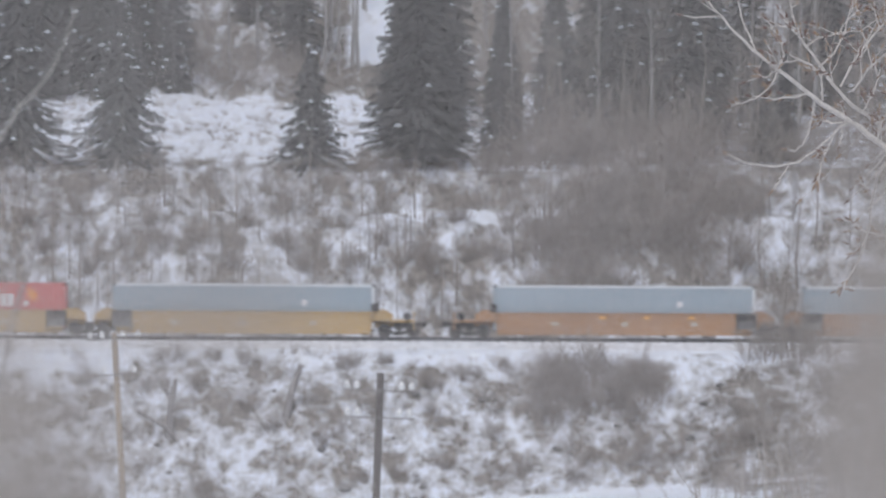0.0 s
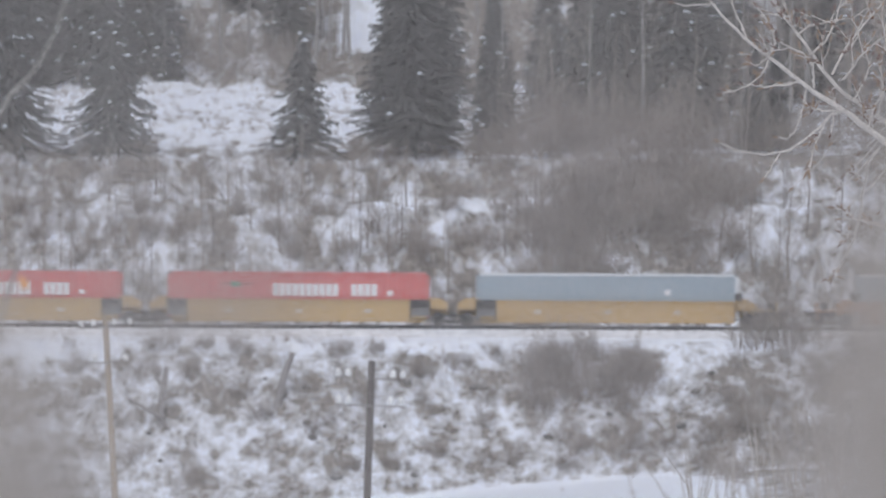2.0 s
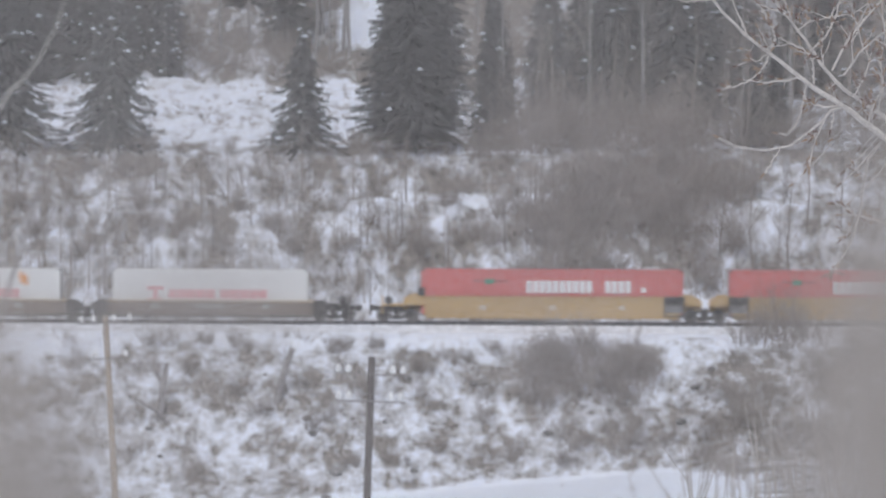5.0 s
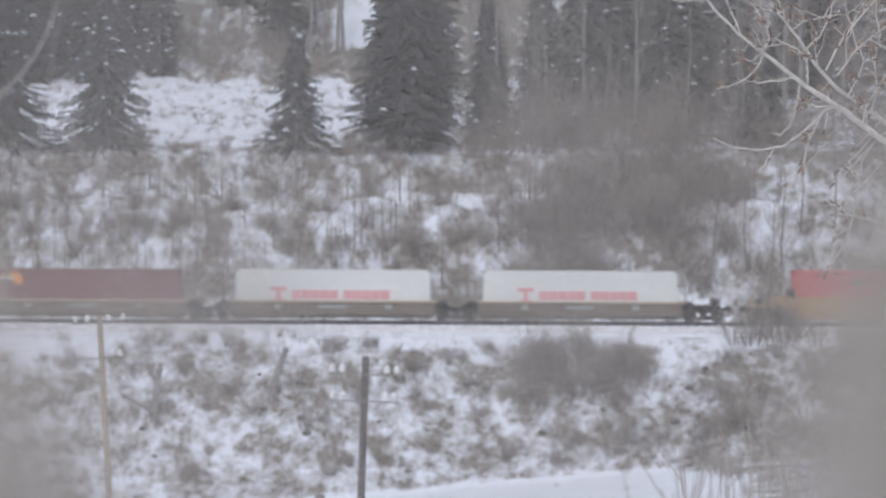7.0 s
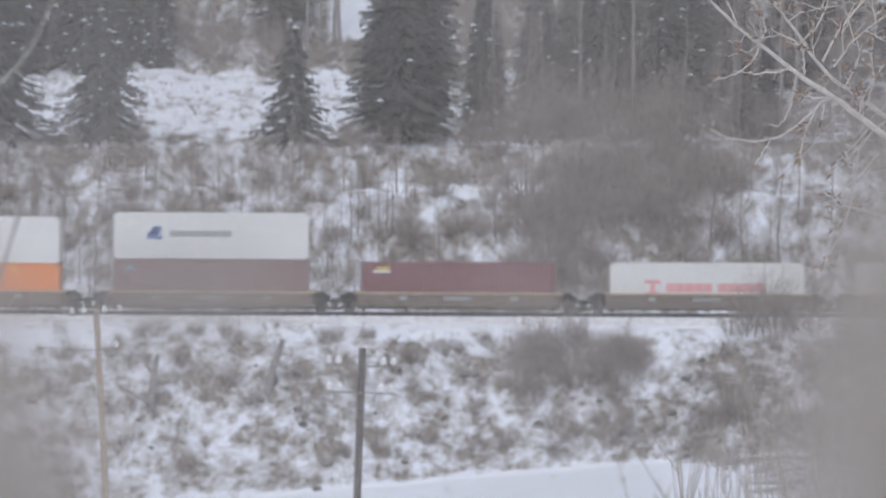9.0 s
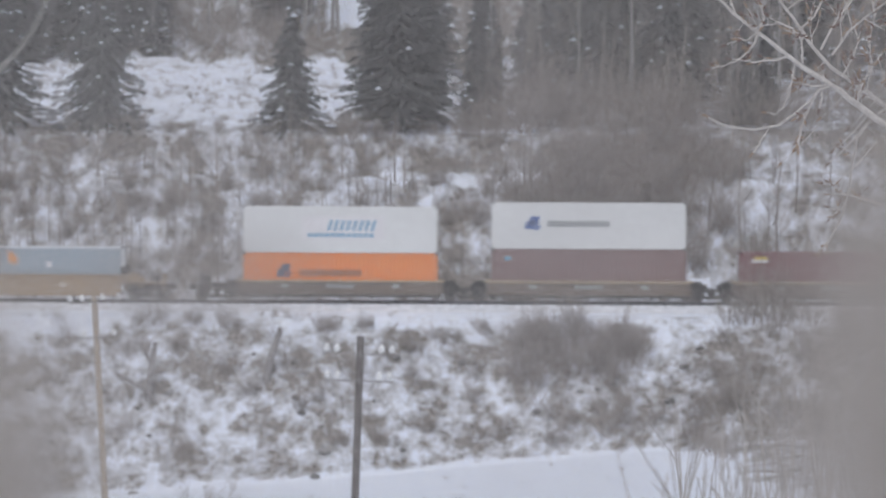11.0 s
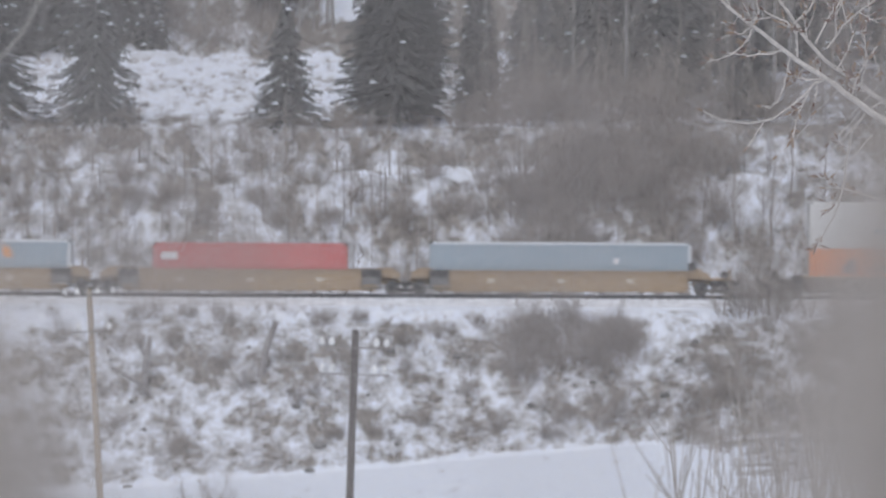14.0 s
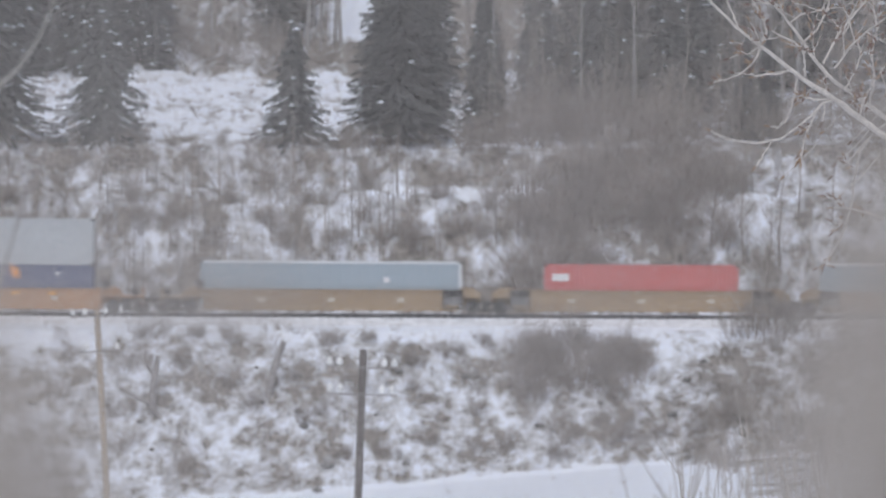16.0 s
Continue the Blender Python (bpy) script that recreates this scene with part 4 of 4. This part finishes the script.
def rock(seed):
    r = random.Random(seed)
    bm = bmesh.new()
    bmesh.ops.create_icosphere(bm, subdivisions=2, radius=0.4)
    for v in bm.verts:
        v.co *= 1 + 0.35 * noise.noise(v.co * 3 + Vector((seed, 0, 0)))
        v.co.z *= 0.6
    return tagged(mesh_object("rock", bm, M_ROCK), "rough grey rock lying in the snow", "rock", "rocks on the bank")


def snag(label, x, y, h, lean, r, twist):
    """A dead, broken, leaning trunk with a stub of a limb."""
    st = Sticks()
    st.path([Vector((0, 0, -0.3)), Vector((lean * 0.3, 0, h * 0.4)), Vector((lean * 0.75, 0.1, h * 0.8)), Vector((lean, 0.1, h))], r, r * 0.55, 7)
    st.stick((lean * 0.5, 0, h * 0.6), (lean * 0.5 + twist, 0.1, h * 0.85), r * 0.5, r * 0.25, 6)
    ob = tagged(st.make("dead_snag", M_BARK), label, "dead tree", "dead trunks on the bank")
    return place(ob, x, y)


snag("dark broken leaning dead trunk on the bank", -16.9, 389.2, 3.4, 0.45, 0.25, -0.5)
snag("dark fallen dead trunk lying aslant on the bank", -16.2, 388.8, 1.7, -2.6, 0.16, 0.3)
snag("dark broken dead trunk standing on the bank", -9.7, 389.9, 3.2, 0.95, 0.27, 0.4)
for i in range(6):  # weeds standing in the flat snow
    again(fine[i % 2], col(rnd.uniform(-590, -430), 356), rnd.uniform(350, 362), rnd.uniform(0, 6), rnd.uniform(0.8, 1.3))
rocks = [rock(3), rock(8)]
place(rocks[0], 3.0, 391.0)
place(rocks[1], -6.0, 385.0)
for i in range(34):
    x = rnd.uniform(-30, 20)
    y = toe(x) + (393 - toe(x)) * rnd.uniform(-0.03, 0.9)
    again(rocks[i % 2], x, y, rnd.uniform(0, 6), rnd.uniform(0.35, 1.0))


# ---- line poles in the valley ----
def line_pole(label, x, y, top, r, wood, arms, lean):
    p = thing("utility_pole", label, "utility pole", "line poles in the valley")
    base = height(x, y)
    h = top - base
    bm = cyl(bmesh.new(), (0, 0, -0.5), (0, 0, h), r * 1.15, r * 0.9, 12)
    part("shaft", bm, wood, p)
    for dz, half, pins in arms:
        bm = box(bmesh.new(), -half, half, -r - 0.07, -r + 0.02, h - dz - 0.025, h - dz + 0.025, 0.008)
        arm = part("crossarm", bm, M_BARK, p)
        for k in pins:
            bm = bmesh.new()
            cyl(bm, (k, -r - 0.04, h - dz + 0.06), (k, -r - 0.04, h - dz + 0.16), 0.015, 0.015, 6)
            # caps made oversize so that the shape takes in their blurred white glare
            cyl(bm, (k, -r - 0.04, h - dz + 0.08), (k, -r - 0.04, h - dz + 0.22), 0.10, 0.13, 10)
            cyl(bm, (k, -r - 0.04, h - dz + 0.22), (k, -r - 0.04, h - dz + 0.34), 0.11, 0.05, 10)
            part("insulator", bm, M_GLASS, arm, "pale glazed insulator")
    p.matrix_world = pose(x, y, base, 0, lean, 0)
    return p


line_pole("dark wooden line pole with two crossarms and pale insulators", -2.67, 220.0, 4.16, 0.135, M_POLE, [(0.62, 1.25, (-1.15, -0.8, 0.75, 1.1)), (1.55, 1.25, (-1.1, -0.75, 0.7, 1.05))], 2.0)
line_pole("weathered tan wooden pole with a short crossarm", -12.85, 262.0, 4.36, 0.135, M_TANPOLE, [(0.28, 1.1, (-1.0, -0.5, 0.35, 1.0)), (1.75, 0.85, (-0.5, 0.75))], -2.8)


# ---- cottonwood limb near the camera ----
def bud_mesh(material):
    bm = bmesh.new()
    cyl(bm, (0, 0, 0), (0, 0, 0.022), 0.004, 0.008, 6)
    cyl(bm, (0, 0, 0.022), (0, 0, 0.055), 0.008, 0.001, 6)
    me = bpy.data.meshes.new("bud")
    bm.to_mesh(me)
    bm.free()
    me.materials.append(material)
    return me


def cottonwood():
    rnd = random.Random(17)
    tree = thing("cottonwood_tree", "pale leafless cottonwood with red-brown buds on its twigs", "tree")
    Y = 45.0
    X0, Z0 = 4.9, height(4.9, Y)
    tr = Sticks()
    tr.path([Vector((X0, Y, Z0 - 0.3)), Vector((X0 + 0.1, Y, Z0 + 4)), Vector((X0 - 0.15, Y, 10.5)), Vector((X0 + 0.1, Y, 13.0)), Vector((X0 + 0.3, Y, 17.0))], 0.22, 0.06, 10)
    tr.make("trunk", M_LIMB, tree)
    red, tan = bud_mesh(M_BUD), bud_mesh(M_CATKIN)

    def bud(p, d):
        b = new("bud", red if rnd.random() < 0.6 else tan)
        b.parent = tree
        b.matrix_local = Matrix.Translation(p) @ d.to_track_quat("Z", "Y").to_matrix().to_4x4()

    def twig(owner, p, d, length, r, depth, curl):
        n = 6
        pts, q, v = [Vector(p)], Vector(p), Vector(d).normalized()
        for i in range(n):
            v = (v + Vector((rnd.uniform(-1, 1) * 0.17, rnd.uniform(-1, 1) * 0.1, rnd.uniform(-1, 1) * 0.17 + curl))).normalized()
            q = q + v * (length / n)
            pts.append(q)
        st = Sticks()
        st.path(pts, r, r * 0.6, 5)
        st.make("twig", M_LIMB, owner)
        bud(q, v)
        for i in range(1, n):
            if rnd.random() < 0.3:
                w = (v + Vector((rnd.uniform(-1, 1), rnd.uniform(-1, 1), rnd.uniform(-1, 1)))).normalized()
                bud(pts[i] + w * 0.004, w)
        if depth > 0:
            for i in range(2):
                k = rnd.randint(1, n - 1)
                w = (v + Vector((rnd.uniform(-1, 1), rnd.uniform(-0.6, 0.6), rnd.uniform(-0.9, 0.9)))).normalized()
                twig(owner, pts[k], w, length * rnd.uniform(0.4, 0.7), r * 0.75, depth - 1, rnd.uniform(-0.03, 0.12))

    def limb(pts, r0, r1, twigs, size, curl=0.08):
        v = [Vector((x, Y + dy, z)) for x, dy, z in pts]
        st = Sticks()
        crooked = []
        for a, b in zip(v, v[1:]):  # small kinks along the limb
            crooked += [a] + [a.lerp(b, f) + Vector((rnd.uniform(-1, 1), 0, rnd.uniform(-1, 1))) * 0.006 for f in (0.35, 0.7)]
        crooked.append(v[-1])
        st.path(crooked, r0 * 0.82, r1 * 0.75, 8)
        for p in crooked[2:-2:2]:  # knots where old twigs fell
            st.stick(p - Vector((0.012, 0, 0.004)), p + Vector((0.010, 0, 0.006)), r1 * 1.25, r1 * 0.9, 6)
        owner = st.make("limb", M_LIMB, tree)
        n = len(v) - 1
        bud(v[-1], (v[-1] - v[-2]).normalized())
        for i in range(twigs):
            k = (0.12 + 0.86 * (i + rnd.uniform(0.2, 0.8)) / twigs) * n
            j = min(n - 1, int(k))
            b = v[j].lerp(v[j + 1], k - j)
            d = (v[j + 1] - v[j]).normalized()
            w = (d * 0.6 + Vector((rnd.uniform(-0.9, 0.4), rnd.uniform(-0.5, 0.5), rnd.uniform(-0.8, 1.0)))).normalized()
            twig(owner, b, w, size * rnd.uniform(0.5, 1.1), 0.0046, 1, curl)

    # two main limbs that cross the view aslant
    limb([(4.8, 0.0, 11.0), (3.78, -0.1, 11.6), (3.25, -0.2, 11.91), (3.07, -0.2, 12.04), (2.89, -0.22, 12.17), (2.67, -0.24, 12.31), (2.58, -0.25, 12.38), (2.36, -0.28, 12.55), (2.19, -0.3, 12.68), (2.02, -0.3, 12.85), (1.87, -0.3, 13.03)], 0.034, 0.008, 7, 0.24)
    limb([(4.9, 0.3, 11.1), (3.78, 0.2, 11.72), (3.25, 0.15, 12.06), (3.07, 0.13, 12.19), (2.91, 0.1, 12.3), (2.78, 0.1, 12.44), (2.67, 0.1, 12.6), (2.56, 0.1, 12.75), (2.49, 0.1, 12.93), (2.46, 0.1, 13.11)], 0.026, 0.007, 9, 0.26)
    # side limbs that rise from them
    limb([(2.67, 0.1, 12.57), (2.78, 0.1, 12.66), (2.86, 0.08, 12.82), (2.9, 0.08, 13.01)], 0.010, 0.006, 4, 0.2)
    limb([(2.83, 0.1, 12.43), (2.93, 0.12, 12.62), (3.06, 0.14, 12.79), (3.19, 0.15, 12.93), (3.26, 0.15, 13.03)], 0.011, 0.006, 6, 0.24)
    limb([(2.89, -0.2, 12.39), (3.0, -0.22, 12.55), (3.14, -0.25, 12.67), (3.25, -0.25, 12.75), (3.38, -0.25, 12.85)], 0.010, 0.006, 6, 0.24)
    limb([(2.68, -0.24, 12.33), (2.68, -0.26, 12.41), (2.67, -0.28, 12.5), (2.6, -0.3, 12.58), (2.5, -0.3, 12.62), (2.44, -0.3, 12.66)], 0.010, 0.006, 2, 0.16)
    limb([(2.36, -0.28, 12.54), (2.4, -0.28, 12.63), (2.4, -0.28, 12.68), (2.38, -0.28, 12.75), (2.32, -0.28, 12.84), (2.28, -0.28, 12.9)], 0.009, 0.006, 1, 0.1)
    limb([(2.2, -0.3, 12.68), (2.17, -0.3, 12.77), (2.1, -0.3, 12.93), (2.08, -0.3, 13.03)], 0.008, 0.005, 0, 0.1)
    limb([(2.58, 0.1, 12.71), (2.66, 0.15, 12.77), (2.8, 0.2, 12.81), (2.98, 0.2, 12.83), (3.1, 0.2, 12.91)], 0.008, 0.005, 5, 0.2)
    limb([(3.07, -0.2, 12.04), (3.1, -0.2, 12.17), (3.16, -0.2, 12.29), (3.25, -0.2, 12.41)], 0.009, 0.005, 3, 0.18)
    limb([(3.16, 0.13, 12.13), (3.2, 0.13, 12.33), (3.18, 0.13, 12.49), (3.22, 0.13, 12.69)], 0.009, 0.005, 4, 0.2)
    limb([(2.98, 0.1, 12.24), (3.06, 0.1, 12.37), (3.1, 0.1, 12.49), (3.07, 0.1, 12.63)], 0.008, 0.005, 3, 0.18)
    limb([(1.95, -0.3, 12.92), (1.87, -0.3, 12.92), (1.79, -0.3, 12.91), (1.69, -0.3, 12.93)], 0.008, 0.005, 0, 0.1)
    # short side twigs pointing away from the trunk
    limb([(2.35, -0.28, 12.54), (2.3, -0.28, 12.5), (2.22, -0.28, 12.49), (2.14, -0.28, 12.46)], 0.007, 0.004, 1, 0.08)
    limb([(2.36, -0.28, 12.53), (2.33, -0.28, 12.46), (2.28, -0.28, 12.4), (2.2, -0.28, 12.34), (2.12, -0.28, 12.31), (2.03, -0.28, 12.29)], 0.008, 0.005, 2, 0.1)
    limb([(2.58, -0.25, 12.38), (2.48, -0.25, 12.35), (2.36, -0.25, 12.34), (2.26, -0.25, 12.35), (2.18, -0.25, 12.36)], 0.008, 0.005, 1, 0.08)
    limb([(2.63, -0.24, 12.33), (2.61, -0.24, 12.21), (2.58, -0.24, 12.1), (2.54, -0.24, 12.01), (2.49, -0.24, 11.97), (2.43, -0.24, 11.98)], 0.010, 0.006, 0, 0.1)
    limb([(2.88, -0.22, 12.17), (2.78, -0.22, 12.17), (2.7, -0.22, 12.18), (2.64, -0.22, 12.21), (2.61, -0.22, 12.25)], 0.008, 0.005, 1, 0.08)
    # drooping limbs
    limb([(2.89, -0.22, 12.17), (2.81, -0.24, 12.15), (2.76, -0.25, 12.09), (2.67, -0.25, 12.01), (2.51, -0.25, 11.89), (2.34, -0.28, 11.86), (2.18, -0.3, 11.88), (2.11, -0.3, 11.9), (2.01, -0.3, 11.95)], 0.014, 0.006, 0, 0.1)
    limb([(2.44, -0.26, 11.87), (2.4, -0.26, 11.81), (2.36, -0.26, 11.74), (2.33, -0.26, 11.7)], 0.006, 0.004, 0, 0.1)
    limb([(2.76, -0.25, 12.09), (2.72, -0.25, 11.99), (2.67, -0.25, 11.88), (2.65, -0.25, 11.75)], 0.007, 0.004, 2, 0.12, -0.08)
    limb([(2.81, -0.24, 12.15), (2.82, -0.24, 12.09), (2.8, -0.24, 12.01)], 0.006, 0.004, 0, 0.1)
    limb([(3.54, 0.1, 12.13), (3.21, 0.1, 11.96), (3.09, 0.1, 11.8), (3.05, 0.1, 11.6), (3.03, 0.1, 11.42), (3.0, 0.1, 11.29), (2.96, 0.1, 11.19), (2.89, 0.1, 11.07), (2.83, 0.1, 10.99)], 0.011, 0.005, 3, 0.14, -0.06)
    limb([(3.46, 0.1, 11.26), (3.25, 0.1, 11.33), (3.12, 0.1, 11.37), (3.03, 0.1, 11.4), (2.98, 0.1, 11.4), (2.9, 0.1, 11.4)], 0.007, 0.004, 2, 0.12, -0.05)
    # fine twigs that hang and end in large dark buds
    for x, z in ((2.52, 11.63), (2.89, 11.72), (2.86, 11.63), (2.93, 11.5), (3.14, 11.46), (3.0, 11.88), (2.8, 11.95)):
        limb([(x + 0.3, 0.0, z + 0.28), (x + 0.14, 0.0, z + 0.1), (x + 0.03, 0.0, z)], 0.004, 0.003, 0, 0.1)

cottonwood()


# ---- willow stems just before the camera ----
def willow_screen():
    rnd = random.Random(23)
    bush = Sticks()
    g = 10.38

    def stem(x, y, top, r, lean=0.0):
        n = 6
        pts = []
        for i in range(n + 1):
            f = i / n
            pts.append(Vector((x + lean * (f - 1) + rnd.uniform(-1, 1) * 0.004, y + rnd.uniform(-1, 1) * 0.004, g + (top - g) * f)))
        bush.path(pts, r * 1.5, r * 0.6, 5)

    # dense at the side, thinning towards the middle of the view
    for i in range(120):
        u = rnd.uniform(0, 1) ** 0.75
        top = 11.961 + 0.042 * min(1.0, u * 2.2) + rnd.uniform(-0.022, 0.008)
        stem(0.070 + 0.05 * u, rnd.uniform(1.1, 1.3), top, rnd.uniform(0.0009, 0.0014), rnd.uniform(-0.03, 0.03))
    for i in range(42):
        stem(rnd.uniform(-0.100, -0.074), rnd.uniform(1.1, 1.3), 11.972 + rnd.uniform(-0.03, 0.008), rnd.uniform(0.0008, 0.0012), rnd.uniform(-0.02, 0.02))
    for i in range(30):
        stem(rnd.uniform(-0.082, -0.064), rnd.uniform(1.1, 1.3), 11.950 + rnd.uniform(-0.018, 0.006), rnd.uniform(0.0008, 0.0012))
    # one spray of short tips on slender stalks
    for i in range(4):
        x, y = -0.060 + 0.008 * i, 1.2 + 0.02 * i
        stem(x, y, 11.970 - 0.0012 * i, 0.0004)
        for j in range(11):
            p = Vector((x + rnd.uniform(-0.005, 0.005), y, rnd.uniform(11.960, 11.970)))
            bush.stick(p, p + Vector((rnd.uniform(-0.004, 0.008), rnd.uniform(-0.004, 0.004), rnd.uniform(0.001, 0.006))), 0.0012, 0.0008, 4)
    tagged(bush.make("willow_bush", M_NEAR), "thin pale brown willow stems close to the viewpoint", "shrub", kind="stuff")


willow_screen()


def tall_grass():
    """Hair-fine pale stems added right before the viewpoint; their blur veils the view like haze."""
    rnd = random.Random(37)
    st = Sticks()
    for i in range(160):
        x, y = rnd.uniform(-0.066, 0.066), rnd.uniform(0.6, 0.75)
        lean, r = rnd.gauss(0, 0.05), rnd.uniform(0.00011, 0.00019)
        st.path([Vector((x + lean * (f - 1.0) * 1.6 + rnd.uniform(-1, 1) * 0.001, y, 10.36 + 1.75 * f)) for f in (0, 0.3, 0.6, 0.85, 0.9, 0.96, 1.0)], r * 1.3, r, 4)
    tagged(st.make("tall_grass", M_HAIR), "hair-fine pale stems added close to the viewpoint in place of haze", "grass", kind="stuff")


tall_grass()


def shoots():
    """Pale shoots further down the near slope, each by itself."""
    rnd = random.Random(29)
    for i in range(90):
        y = rnd.uniform(15.0, 30.0)
        k = rnd.uniform(0, 1) ** 0.85
        x = col(540 + 540 * k, y)
        top = 12 + y * (-0.0475 + 0.017 * k * k + rnd.uniform(-0.010, 0.003))
        z0 = height(x, y)
        lean = rnd.uniform(-0.8, 0.8)
        st = Sticks()
        p = [Vector((x + lean * (f - 1) + rnd.uniform(-.006, .006), y, z0 - 0.05 + (top - z0) * f)) for f in (0, 0.3, 0.6, 0.8, 1.0)]
        st.path(p, 0.0055, 0.0025, 4)
        for j in range(3):
            b = p[2].lerp(p[4], rnd.uniform(0, 0.9))
            st.stick(b, b + Vector((rnd.uniform(-.16, .16), rnd.uniform(-.1, .1), rnd.uniform(0.1, 0.4))), 0.003, 0.0015)
        tagged(st.make("willow_shoot", M_STRAW), "thin pale straw-coloured shoot on the near slope", "shrub", "shoots on the near slope")


shoots()


def leaning_twigs():
    rnd = random.Random(31)
    tw = thing("leaning_branch", "thin bare branches with a hanging orange dead leaf", "branch")
    Y = 14.0
    for pts, r in [([(-1.25, 0, 9.2), (-1.02, 0, 11.3), (-0.93, 0, 11.68), (-0.865, 0, 11.93), (-0.82, 0.05, 12.25)], 0.0035),
                   ([(-1.2, 0.3, 9.2), (-0.98, 0.3, 11.6), (-0.90, 0.3, 11.83), (-0.835, 0.3, 12.0), (-0.80, 0.3, 12.15)], 0.003),
                   ([(-1.3, 0.2, 9.2), (-1.06, 0.2, 11.9), (-0.95, 0.2, 12.09), (-0.913, 0.2, 12.125), (-0.88, 0.2, 12.17), (-0.85, 0.2, 12.23), (-0.82, 0.2, 12.32)], 0.0028),
                   ([(-0.905, 0.1, 11.84), (-0.86, 0.1, 11.86), (-0.82, 0.1, 11.855)], 0.002)]:
        st = Sticks()
        st.path([Vector((x, Y + dy, z)) for x, dy, z in pts], r, r * 0.5, 5)
        st.make("twig", M_LIMB if pts[0][0] < -1.28 else M_BARK, tw)
    lf = Sticks()
    for s in (-1, 1):
        lf.blade(Vector((-0.918, Y, 11.692)), Vector((0.022, 0.006 * s, -0.03)), Vector((0.008, 0.006 * s, 0.008)))
    tagged(lf.make("leaf", M_LEAF, tw), "curled orange dead leaf")


leaning_twigs()


# ---- movement ----
def run(t):
    """Way that the train has gone after t seconds, in metres."""
    return (329.0 * t + 0.35 * t * t) / 28.19


def motions():
    tilt = math.degrees(math.atan(0.005))
    for ob, q, z in MOVING:
        rows = []
        for i in range(17):
            x = q + run(i)
            rows.append((i, pose(x, TRACK_Y, z - 0.005 * x, 0, tilt, 0)))
        walk(ob, rows)
    # wheels roll on the rail: the two axles of a bogie are keyed once, all others of their kind share those keys
    for k in (0, 1):
        lead = WHEELS[k]
        at = lead.location.copy()
        walk(lead, [(i / FPS, pose(at.x, at.y, at.z, 0, math.degrees(run(i / FPS) / 0.42) % 360.0, 0)) for i in range(16 * FPS + 1)])
        for w in WHEELS[k + 2::2]:
            w.rotation_mode = "QUATERNION"
            w.animation_data_create()
            w.animation_data.action = lead.animation_data.action
            w.animation_data.action_slot = lead.animation_data.action_slot


motions()
